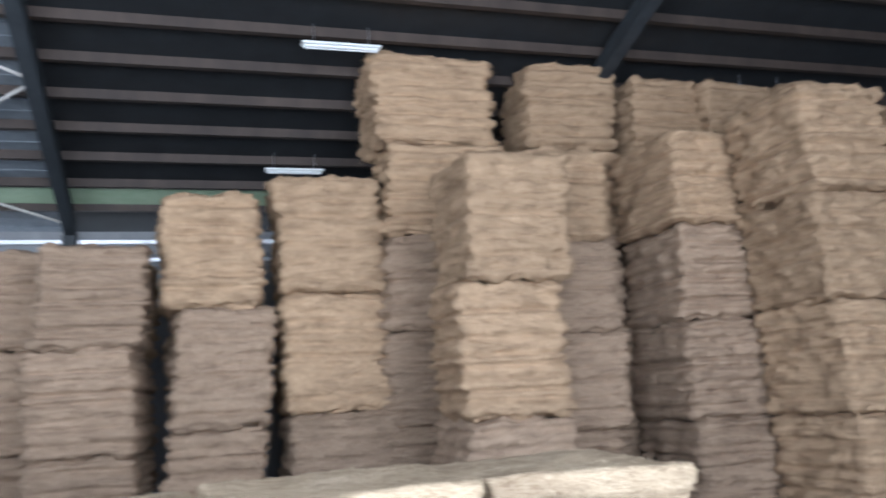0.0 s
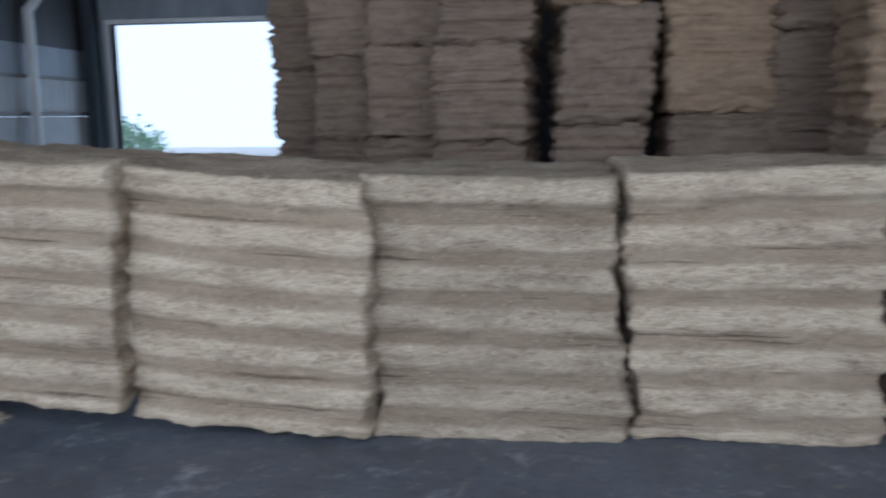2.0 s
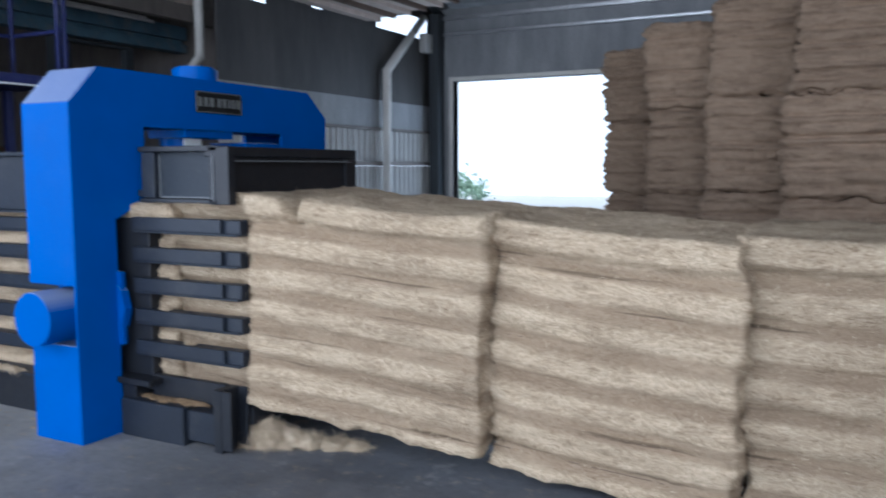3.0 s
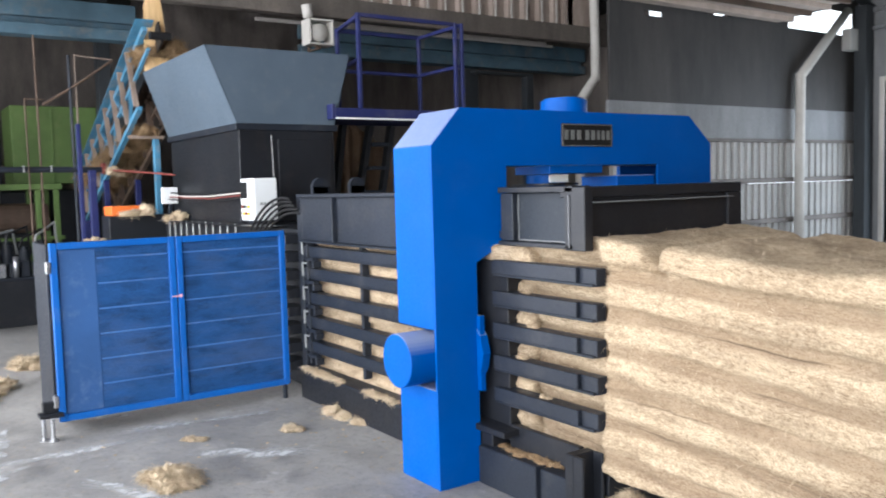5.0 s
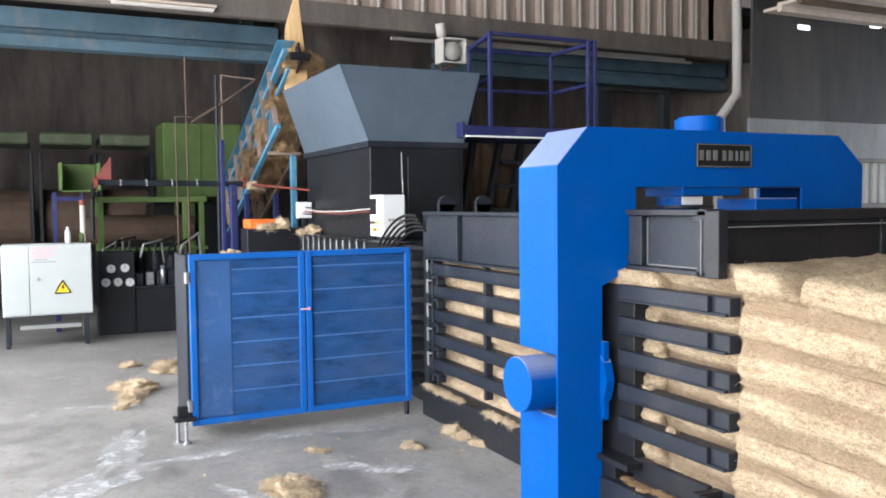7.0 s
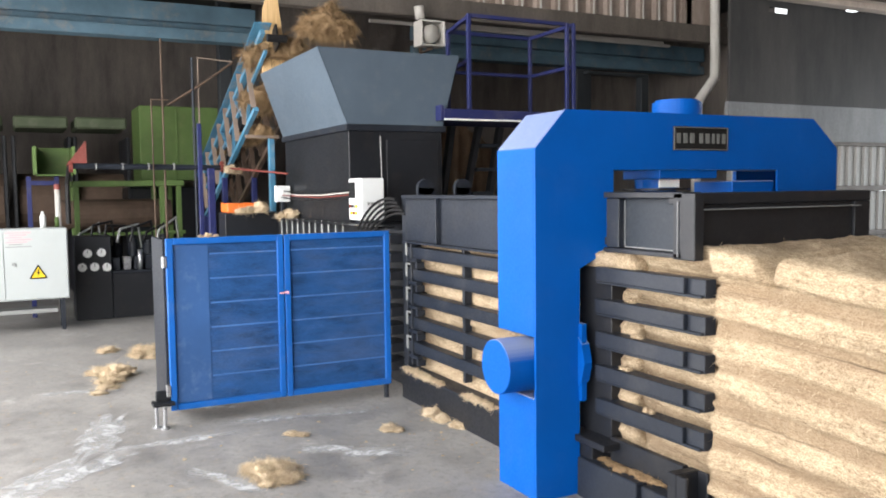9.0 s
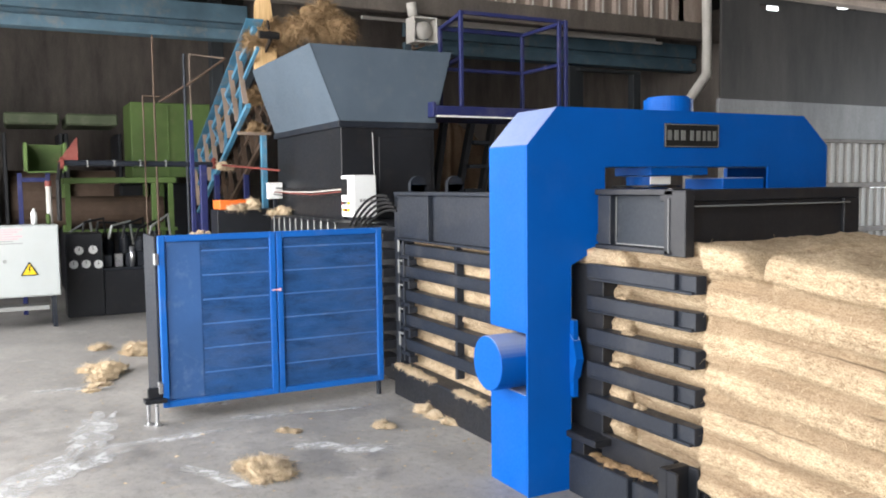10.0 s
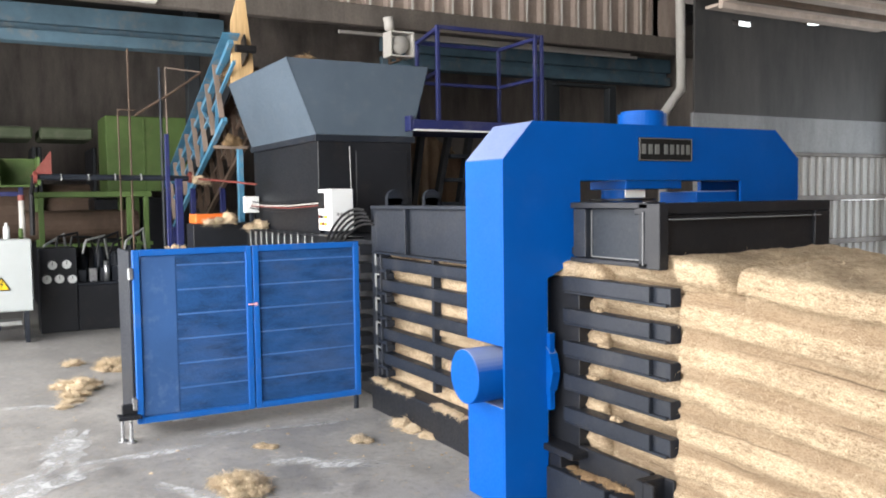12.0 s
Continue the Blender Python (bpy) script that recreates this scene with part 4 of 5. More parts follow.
    for k in range(5):
        bm = bmesh.new()
        pts = []
        for i in range(9):
            a = i / 8
            pts.append((-6.66 - (0.62 + 0.05 * k) * a, 3.46 - 0.02 * k, 1.33 + (0.15 + 0.03 * k) * math.sin(math.pi * (0.6 - 0.6 * a)) ** 0.8 if a < 1 else 1.33))
        pipe(bm, pts, 0.011, 8)
        part("hose", bm, RUBBER, ob)
    return ob


def hopper():
    ob = thing("hopper", "flared blue-grey sheet hopper on top of the baler", "hopper", m=pose(0, 0, 0))
    bot = [(-8.36, 3.633), (-8.36, 4.676), (-10.56, 4.676), (-10.56, 3.633)]
    top = [(-8.36, 3.346), (-8.36, 4.877), (-10.44, 4.877), (-10.44, 3.346)]
    for i in range(4):
        j = (i + 1) % 4
        bm = bmesh.new()
        a = [bm.verts.new((*bot[i], 2.313)), bm.verts.new((*bot[j], 2.313)), bm.verts.new((*top[j], 3.034)), bm.verts.new((*top[i], 3.034))]
        f = bm.faces.new(a)
        ext = bmesh.ops.extrude_face_region(bm, geom=[f])["geom"]
        n = f.normal.copy()
        bm.normal_update()
        n = f.normal
        bmesh.ops.translate(bm, verts=[g for g in ext if isinstance(g, bmesh.types.BMVert)], vec=-n * 0.006 if (n.x * (bot[i][0] + 9.4) + n.y * (bot[i][1] - 4.15)) > 0 else n * 0.006)
        bmesh.ops.recalc_face_normals(bm, faces=bm.faces)
        part("side_sheet", bm, HOPPER_GREY, ob)
    return ob


def gate():
    """Guard gate swung out from the press channel: blue frame, two mesh leaves, ribs behind."""
    ob = thing("guard_gate", "blue steel guard gate with dusty mesh leaves, swung open", "gate", m=pose(-6.76, 0, 0))
    y0, y1, z0, z1 = 1.655, 3.36, 0.115, 1.345
    ym = 2.50
    part("side_plate", boxes([(-0.55, -0.05, y0 - 0.02, y0, z0 + 0.02, z1 - 0.01)], 0.004), STEEL_DARK, ob)
    part("back_plate", boxes([(-0.055, -0.042, y0, y1, z0 + 0.02, z1 - 0.02)], 0.003), STEEL_DARK, ob)
    for a, b in ((y0, ym - 0.004), (ym + 0.004, y1)):
        leaf = part("leaf", boxes([(-0.03, 0.012, a, a + 0.045, z0, z1), (-0.03, 0.012, b - 0.045, b, z0, z1),
                                   (-0.03, 0.012, a + 0.0455, b - 0.0455, z0, z0 + 0.045), (-0.03, 0.012, a + 0.0455, b - 0.0455, z1 - 0.045, z1)], 0.004), GATE_BLUE, ob)
        part("mesh_sheet", boxes([(-0.016, -0.012, a + 0.04, b - 0.04, z0 + 0.04, z1 - 0.04)]), GATE_SHEET, leaf, "dusty dark blue mesh sheet")
        left = a + 0.30 if a == y0 else a + 0.05
        for k in range(6):
            z = z0 + 0.22 + k * 0.178
            part("rib", boxes([(-0.012, -0.006, left, b - 0.05, z - 0.006, z + 0.006)], 0.002), GATE_RIB, leaf)
        if a == y0:
            part("pale_strip", boxes([(-0.0118, -0.008, a + 0.05, a + 0.29, z0 + 0.05, z1 - 0.05)]), GATE_STRIP, leaf, "faded pale blue strip")
    part("latch", boxes([(0.012, 0.024, ym - 0.04, ym + 0.01, 0.902, 0.914), (0.012, 0.03, ym + 0.012, ym + 0.03, 0.898, 0.92)], 0.002), PINK_MARK, ob, "small pale red latch")
    part("hinge", boxes([(-0.04, 0.02, y0 - 0.03, y0, 1.14, 1.22)], 0.003), BARE, ob)
    part("hinge", boxes([(-0.04, 0.02, y0 - 0.03, y0, 0.22, 0.30)], 0.003), BARE, ob)
    for dx, dy in ((-0.02, -0.10), (0.03, -0.05)):
        bm = bmesh.new()
        tube(bm, (dx, y0 + dy, 0.012), (dx, y0 + dy, 0.17), 0.013, 10)
        tube(bm, (dx, y0 + dy, 0.0), (dx, y0 + dy, 0.014), 0.032, 14)
        part("jack", bm, BARE, ob)
    part("jack_bracket", boxes([(-0.06, 0.06, y0 - 0.13, y0 + 0.02, 0.165, 0.19), (-0.05, 0.0, y0 - 0.1, y0, 0.19, 0.26)], 0.004), STEEL_BLACK, ob)
    bm = bmesh.new()
    tube(bm, (-0.03, y1 - 0.03, 0.0), (-0.03, y1 - 0.03, 0.13), 0.02, 10)
    part("pivot", bm, STEEL_DARK, ob)
    return ob


arch()
baler()
hopper()
gate()
# pressed fibre inside the barred channel, seen between the bars
v, f, marks = fibre_block(2.6, 1.08, 1.12, 7, 77, 0.022, bulge=0.03, rough=0.03, corner=0.03, barred=True)
inner = tagged(new("fibre_block", mesh_of("fibre_block", v, f, COIR)), "pressed tan coir showing between the baler's bars", "fibre")
inner.matrix_world = pose(-5.32, 4.12, 0.226)


# ---- things on and round the baler ----
def lump(bm, centre, radius, seed, flat=1.0, sub=3, spread=(1, 1)):
    """One ragged tuft of loose fibre."""
    rnd = Vector((seed * 3.7, seed * 1.9, seed * 2.3))
    vs = bmesh.ops.create_icosphere(bm, subdivisions=sub, radius=1)["verts"]
    for v in vs:
        d = v.co.normalized()
        k = 0.92 + 0.5 * noise.noise(d * 1.6 + rnd) + 0.2 * noise.noise(d * 4.5 + rnd) + 0.1 * noise.noise(d * 13 + rnd)
        v.co = Vector((d.x * k * radius * spread[0], d.y * k * radius * spread[1], d.z * k * radius * flat)) + Vector(centre)
    return vs


def fibre_clump(label, place, tufts, seed, loose=500, material=None, fluff=0.07):
    """A clump of several tufts with strands; its lowest point lies at the place."""
    ob = thing("fibre_clump", label, "fibre clump", "loose fibre clumps", pose(*place))
    vv, ff = [], []
    for n, (dx, dy, rad, flat) in enumerate(tufts):
        bm = bmesh.new()
        lump(bm, (dx, dy, rad * flat * 0.5), rad, seed + n, flat, 4 if rad > 0.1 else 3)
        for v in bm.verts:
            v.co.z = max(-0.005, v.co.z)
        bm.verts.index_update()
        base = len(vv)
        vv += [tuple(v.co) for v in bm.verts]
        ff += [tuple(base + v.index for v in f.verts) for f in bm.faces]
        part("tuft", bm, material or COIR_LOOSE, ob, "", True)
    sv, sf = strands(vv, ff, loose * 8, seed, min(fluff, 0.5 * max(q[2] for q in tufts)), 0.0016 if fluff < 0.1 else 0.003)
    lo = new("strand", mesh_of("strand", sv, sf, material or COIR_LOOSE, False))
    lo.parent = ob
    tagged(lo, "loose tan strands", kind="stuff")
    return ob


def control_box():
    ob = thing("control_box", "white control box with screen and buttons on the baler deck", "control box", m=pose(-8.045, 3.69, 1.353) @ Matrix.Scale(1.087, 4))
    part("body", boxes([(-0.15, 0.15, -0.105, 0.105, 0.03, 0.39)], 0.008), WHITE_PAINT, ob)
    part("stand", boxes([(-0.1, 0.1, -0.07, 0.07, 0, 0.03)], 0.003), STEEL_DARK, ob)
    part("screen", boxes([(-0.13, 0.01, -0.112, -0.1055, 0.22, 0.36)], 0.003), DARK_PLATE, ob, "dark display screen")
    for n, (dx, z, m) in enumerate(((-0.10, 0.15, RED), (-0.05, 0.15, DARK_PLATE), (0.0, 0.15, GREY_MARK), (0.05, 0.15, YELLOW), (-0.08, 0.09, YELLOW), (-0.02, 0.09, RED), (0.04, 0.09, YELLOW))):
        bm = bmesh.new()
        tube(bm, (dx, -0.118, z), (dx, -0.1055, z), 0.014, 12)
        part("button", bm, m, ob, "small coloured button")
    for n in range(4):
        part("mark", boxes([(0.1505, 0.153, -0.05 + n * 0.032, -0.027 + n * 0.032, 0.16, 0.185)]), GREY_MARK, ob)
    return ob


def junction_box():
    ob = thing("junction_box", "small white junction box on the baler's side", "junction box", m=pose(-10.27, 3.535, 1.353) @ Matrix.Scale(1.087, 4))
    part("body", boxes([(-0.06, 0.0, -0.08, 0.08, 0.17, 0.345)], 0.006), WHITE_PAINT, ob)
    part("post", boxes([(-0.045, -0.015, -0.02, 0.02, 0, 0.17)], 0.003), STEEL_DARK, ob)
    for n, m in enumerate((RUBBER, RED, PIPE_GREY, RUBBER)):
        bm = bmesh.new()
        z = 0.22 + n * 0.022
        pts = [(0.0, -0.02 + 0.01 * n, z), (0.6, -0.03, z - 0.02 + 0.01 * (n % 2)), (1.25, -0.02 + 0.01 * n, z - 0.02), (1.9, 0.1, z + 0.01)]
        pipe(bm, pts, 0.006, 6)
        part("cable", bm, m, ob)
    return ob


control_box()
junction_box()


def electric_cabinet():
    ob = thing("electric_cabinet", "white electric cabinet with a yellow warning sign on a dark stand", "electric cabinet", m=pose(-11.85, 0.78, 0))
    part("body", boxes([(-0.40, 0, -0.50, 0.50, 0.385, 1.25)], 0.01), CABINET, ob)
    for a, b in ((-0.49, -0.203), (-0.197, 0.49)):
        part("door", boxes([(0.001, 0.016, a, b, 0.40, 1.235)], 0.005), CABINET, ob)
    bm = bmesh.new()
    prism(bm, [(0.075, 0.655), (0.245, 0.655), (0.16, 0.80)], "x", 0.0165, 0.020)
    sign = part("warning_sign", bm, YELLOW, ob, "yellow warning triangle with a black rim")
    bm = bmesh.new()
    for a, b in (((0.07, 0.652), (0.25, 0.652)), ((0.25, 0.652), (0.16, 0.806)), ((0.16, 0.806), (0.07, 0.652))):
        strut(bm, (0.0215, *a), (0.0215, *b), 0.003, 0.014)
    part("rim", bm, DARK_PLATE, sign)
    bm = bmesh.new()
    prism(bm, [(0.165, 0.765), (0.145, 0.715), (0.16, 0.715), (0.152, 0.675), (0.180, 0.727), (0.164, 0.727), (0.176, 0.765)], "x", 0.0205, 0.022)
    part("bolt_mark", bm, DARK_PLATE, sign)
    for n in range(7):
        part("print_line", boxes([(0.0165, 0.018, -0.18 + (n % 2) * 0.04, 0.10 - (n % 3) * 0.05, 1.20 - n * 0.028, 1.212 - n * 0.028)]), PINK_MARK if n < 5 else GREY_MARK, ob)
    bm = bmesh.new()
    tube(bm, (0.016, -0.10, 0.83), (0.03, -0.10, 0.83), 0.022, 14)
    part("lock", bm, GREY_MARK, ob)
    for x in (-0.36, -0.04):
        for y in (-0.45, 0.42):
            part("leg", boxes([(x - 0.025, x + 0.025, y - 0.025, y + 0.025, 0, 0.384)], 0.003), STEEL_DARK, ob)
    part("shelf", boxes([(-0.3, -0.02, -0.32, 0.36, 0.22, 0.27)], 0.004), GREY_MARK, ob)
    return ob


electric_cabinet()


def bottle(place, h, r, label, material):
    ob = thing("bottle", label, "bottle", "", pose(*place))
    bm = bmesh.new()
    tube(bm, (0, 0, 0), (0, 0, h * 0.72), r, 16)
    tube(bm, (0, 0, h * 0.72), (0, 0, h * 0.86), r, 16, r * 0.45)
    part("body", bm, material, ob, "", True)
    bm = bmesh.new()
    tube(bm, (0, 0, h * 0.86), (0, 0, h), r * 0.42, 12)
    part("cap", bm, WHITE_PAINT, ob)


bottle((-12.0, 1.02, 1.251), 0.20, 0.035, "white plastic bottle on the electric cabinet", WHITE_PAINT)
bottle((-12.1, 1.18, 1.251), 0.15, 0.028, "small pale green bottle on the electric cabinet", GREEN)


def power_pack():
    ob = thing("hydraulic_power_pack", "black hydraulic power pack with round gauges and pipework", "power pack", m=pose(-12.5, 0, 0))
    part("tank", boxes([(-1.0, 0, 1.84, 2.75, 0.0, 0.60)], 0.01), STEEL_BLACK, ob)
    part("tank_rim", boxes([(-1.02, 0.02, 1.82, 2.77, 0.601, 0.63)], 0.004), STEEL_DARK, ob)
    part("gauge_panel", boxes([(-0.5, 0, 1.38, 1.835, 0.0, 1.10)], 0.01), STEEL_BLACK, ob)
    for y, z in ((1.54, 0.88), (1.71, 0.885), (1.47, 0.70), (1.62, 0.70), (1.77, 0.69)):
        bm = bmesh.new()
        tube(bm, (0.0005, y, z), (0.035, y, z), 0.066, 24)
        g = part("gauge", bm, STEEL_DARK, ob)
        bm = bmesh.new()
        tube(bm, (0.0355, y, z), (0.039, y, z), 0.055, 24)
        part("dial", bm, WHITE_PAINT, g, "white gauge dial")
        part("needle", boxes([(0.0395, 0.041, y - 0.004, y + 0.004, z, z + 0.04)]), DARK_PLATE, g)
    r = random.Random(5)
    for n in range(4):
        y = 1.95 + n * 0.21
        bm = bmesh.new()
        tube(bm, (-0.5, y, 0.63), (-0.5, y, 0.95 + 0.08 * (n % 2)), 0.075, 16)
        tube(bm, (-0.5, y, 0.95 + 0.08 * (n % 2)), (-0.5, y, 1.0 + 0.08 * (n % 2)), 0.05, 12)
        part("motor", bm, STEEL_DARK, ob)
    for n in range(6):
        y = 1.9 + n * 0.14
        bm = bmesh.new()
        box(bm, -0.25, -0.10, y - 0.05, y + 0.05, 0.63, 0.74 + 0.09 * r.random())
        part("valve", bevelled(bm, 0.006), BARE if n % 3 == 1 else STEEL_DARK, ob)
    bm = bmesh.new()
    tube(bm, (-0.05, 2.20, 0.63), (-0.05, 2.20, 0.90), 0.035, 14)
    part("filter", bm, BARE, ob, "bright steel filter bowl", True)
    for n in range(7):
        y = 1.42 + n * 0.17
        bm = bmesh.new()
        pipe(bm, [(-0.2, y, 1.0), (-0.25, y + 0.05, 1.12 + 0.12 * r.random()), (-0.4, y + 0.3, 1.2 + 0.12 * r.random()), (-0.5, y + 0.35, 0.9)], 0.016, 7)
        part("hose", bm, RUBBER if n % 3 else GREY_MARK, ob)
    return ob


power_pack()


def green_machine():
    """Old fibre machine of the next bay: green frame, green housing, red guard."""
    ob = thing("fibre_machine", "old green fibre machine with a tall sheet housing", "machine", m=pose(-13.5, 0, 0))
    part("table", boxes([(-0.9, 0, 1.45, 2.98, 1.76, 1.84)], 0.006), GREEN, ob)
    for y in (1.5, 2.66, 2.9):
        for x in (-0.85, -0.05):
            part("leg", boxes([(x - 0.035, x + 0.035, y - 0.035, y + 0.035, 0, 1.759)], 0.004), GREEN, ob)
    part("rail", boxes([(-0.06, -0.01, 1.45, 2.98, 1.05, 1.10)], 0.004), GREEN, ob)
    part("housing", boxes([(-1.9, -1.0, 2.50, 3.72, 1.85, 3.02)], 0.01), GREEN, ob)
    part("housing_seam", boxes([(-0.999, -0.985, 3.05, 3.08, 1.86, 3.0)], 0.003), GREEN, ob)
    part("drum", boxes([(-1.8, -0.95, 2.3, 3.9, 0.4, 1.75)], 0.03), STEEL_BLACK, ob)
    bm = bmesh.new()
    tube(bm, (-0.9, 1.3, 1.35), (-0.9, 2.9, 1.35), 0.22, 20)
    part("roller", bm, RUST, ob)
    part("feed_box", boxes([(0.1, 0.7, 0.96, 1.00, 1.92, 2.29), (0.1, 0.7, 1.43, 1.47, 1.92, 2.29), (0.1, 0.14, 1.001, 1.429, 1.92, 2.29), (0.1, 0.7, 1.001, 1.429, 1.90, 1.919)], 0.004), GREEN, ob)
    bm = bmesh.new()
    prism(bm, [(1.34, 2.03), (1.60, 1.99), (1.60, 2.37)], "x", 0.72, 0.74)
    part("guard", bm, RED, ob, "faded red triangular guard")
    for y in (0.9, 1.24):
        part("stand", boxes([(0.3, 0.38, y - 0.03, y + 0.03, 0, 1.899)], 0.004), NAVY, ob)
    part("stand_rail", boxes([(0.3, 0.38, 0.93, 1.21, 1.78, 1.84)], 0.004), NAVY, ob)
    return ob


green_machine()


def old_machine(y, label):
    ob = thing("drum_screen", label, "machine", "drum screens", pose(-16.2, y, 0))
    # pale cover stands for a strip of light at the back wall
    part("cover", boxes([(-0.6, 0.6, -0.40, 0.40, 2.72, 2.91)], 0.03), GREEN_DUSTY, ob)
    part("frame", boxes([(-0.55, 0.55, -0.44, -0.38, 0, 2.59), (-0.55, 0.55, 0.38, 0.44, 0, 2.59)], 0.01), STEEL_BLACK, ob)
    bm = bmesh.new()
    tube(bm, (-0.1, -0.375, 1.5), (-0.1, 0.375, 1.5), 0.5, 20)
    part("drum", bm, RUST, ob)
    return ob


for y in (0.2, 1.15, 2.05):
    old_machine(y, "old drum machine under a pale green strip of light")


def pipework():
    ob = thing("overhead_pipework", "thin grey pipes and poles with red flanges", "pipework", m=pose(-11.5, 0, 0))
    def one(name, pts, r, m, label=""):
        bm = bmesh.new()
        pipe(bm, pts, r, 8)
        part(name, bm, m, ob, label)
    one("pole", [(0, 2.40, 0), (0, 2.40, 2.78), (0, 2.40, 3.55)], 0.012, RUST)
    one("pole", [(0, 2.77, 0), (0, 2.77, 3.34)], 0.018, STEEL_DARK)
    one("pole", [(-0.1, 2.86, 0), (-0.1, 2.86, 3.36), (-0.1, 3.30, 3.33)], 0.010, RUST_PALE)
    one("pole", [(0.05, 2.26, 0), (0.05, 2.26, 2.80), (0.05, 2.46, 2.80)], 0.009, RUST)
    one("rod", [(0, 2.46, 2.74), (0, 2.9, 3.03), (0, 3.28, 3.31)], 0.016, RUST)
    one("feed_pipe", [(0, 1.32, 1.99), (0, 3.12, 1.97)], 0.035, STEEL_DARK)
    one("feed_pipe", [(0, 1.32, 1.99), (-0.3, 1.30, 1.80), (-0.4, 1.30, 1.3)], 0.03, RUBBER)
    one("red_line", [(0, 3.12, 1.97), (0.9, 3.45, 1.90), (1.6, 3.48, 1.86)], 0.012, RED)
    for y in (1.33, 3.10):
        bm = bmesh.new()
        tube(bm, (0, y - 0.02, 1.985), (0, y + 0.02, 1.985), 0.07, 12)
        part("flange", bm, RED, ob, "red pipe flange")
    for n in range(5):
        part("clip", boxes([(-0.04, 0.04, 1.6 + n * 0.3, 1.615 + n * 0.3, 1.945, 2.027)]), GREY_MARK, ob)
    part("blue_post", boxes([(0.45, 0.53, 2.82, 2.90, 0, 1.95)], 0.005), NAVY, ob)
    part("blue_post", boxes([(0.3, 0.36, 2.74, 2.79, 0, 2.5)], 0.005), NAVY, ob)
    return ob


pipework()


def conveyor():
    """Inclined trough conveyor that lifts fibre to the hopper; lattice sides."""
    ob = thing("conveyor", "pale blue lattice conveyor rising to the hopper", "conveyor", m=pose(0, 0, 0))
    a, b = Vector((-13.9, 0, 1.22)), Vector((-10.6, 0, 2.645))
    d = b - a
    head = a + d * 1.19
    up = Vector((-d.z, 0, d.x)).normalized()
    for y in (3.33, 3.74):
        near = y < 3.6
        side = Vector((0, y, 0))
        for off, end in ((0.0, b), (0.36, head if near else b), (0.62, head if near else b)):
            bm = bmesh.new()
            strut(bm, a + up * off + side, end + up * off + side, 0.055 if off != 0.36 else 0.035)
            part("chord", bm, SKY_BLUE if near else RUST, ob)
        n = 8
        for k in range(n):
            p, q = a + d * (k / n), a + d * ((k + 1) / n)
            bm = bmesh.new()
            strut(bm, p + side + up * (0.0 if k % 2 else 0.62), q + side + up * (0.62 if k % 2 else 0.0), 0.04, 0.02)
            part("lattice_bar", bm, SKY_BLUE if near else RUST, ob)
            bm = bmesh.new()
            strut(bm, q + side + Vector((0, -0.03, 0)) + up * 0.02, q + side + Vector((0, -0.03, 0)) + up * 0.74, 0.06, 0.02)
            part("upright", bm, RUST_PALE if near else RUST, ob, "dusty brown upright")
        bm = bmesh.new()
        end = head if near else b
        strut(bm, a + up * 0.74 + Vector((0, y + 0.02, 0)), end + up * 0.74 + Vector((0, y + 0.02, 0)), 0.2, 0.012)
        part("side_board", bm, SKY_BLUE if near else RUST, ob)
    bm = bmesh.new()
    strut(bm, a + up * 0.60 + Vector((0, 3.50, 0)), head + up * 0.60 + Vector((0, 3.50, 0)), 0.02, 0.27)
    part("belt", bm, RUBBER, ob, "dark rubber belt")
    for p in (a, head):
        bm = bmesh.new()
        tube(bm, (p.x + up.x * 0.54, 3.37, p.z + up.z * 0.54), (p.x + up.x * 0.54, 3.60, p.z + up.z * 0.54), 0.045, 16)
        part("roller", bm, RUBBER, ob)
    part("cross_bar", boxes([(-10.985, -10.95, 3.28, 3.70, 2.32, 2.36)], 0.004), RUST_PALE, ob, "dusty grey cross bar")
    for x, y in ((-11.03, 3.62), (-12.4, 3.33), (-12.4, 3.74), (-13.7, 3.33), (-13.7, 3.74)):
        z = a.z + (x - a.x) / d.x * d.z
        part("leg", boxes([(x - 0.035, x + 0.035, y - 0.035, y + 0.035, 0 if x < -12 else 1.34, z)], 0.004), SKY_BLUE if x > -12 else NAVY, ob)
    return ob


conveyor()
board = thing("plywood_board", "pale plywood board standing on the hopper's edge", "board", m=pose(-10.40, 3.49, 2.58) @ Matrix.Scale(1.087, 4))
bm = bmesh.new()
prism(bm, [(-0.12, 0.41), (0.13, 0.41), (0.13, 0.66), (0.04, 1.50), (0.02, 1.50), (-0.10, 1.1)], "x", -0.009, 0.009)
part("sheet", bevelled(bm, 0.002), PLYWOOD, board)


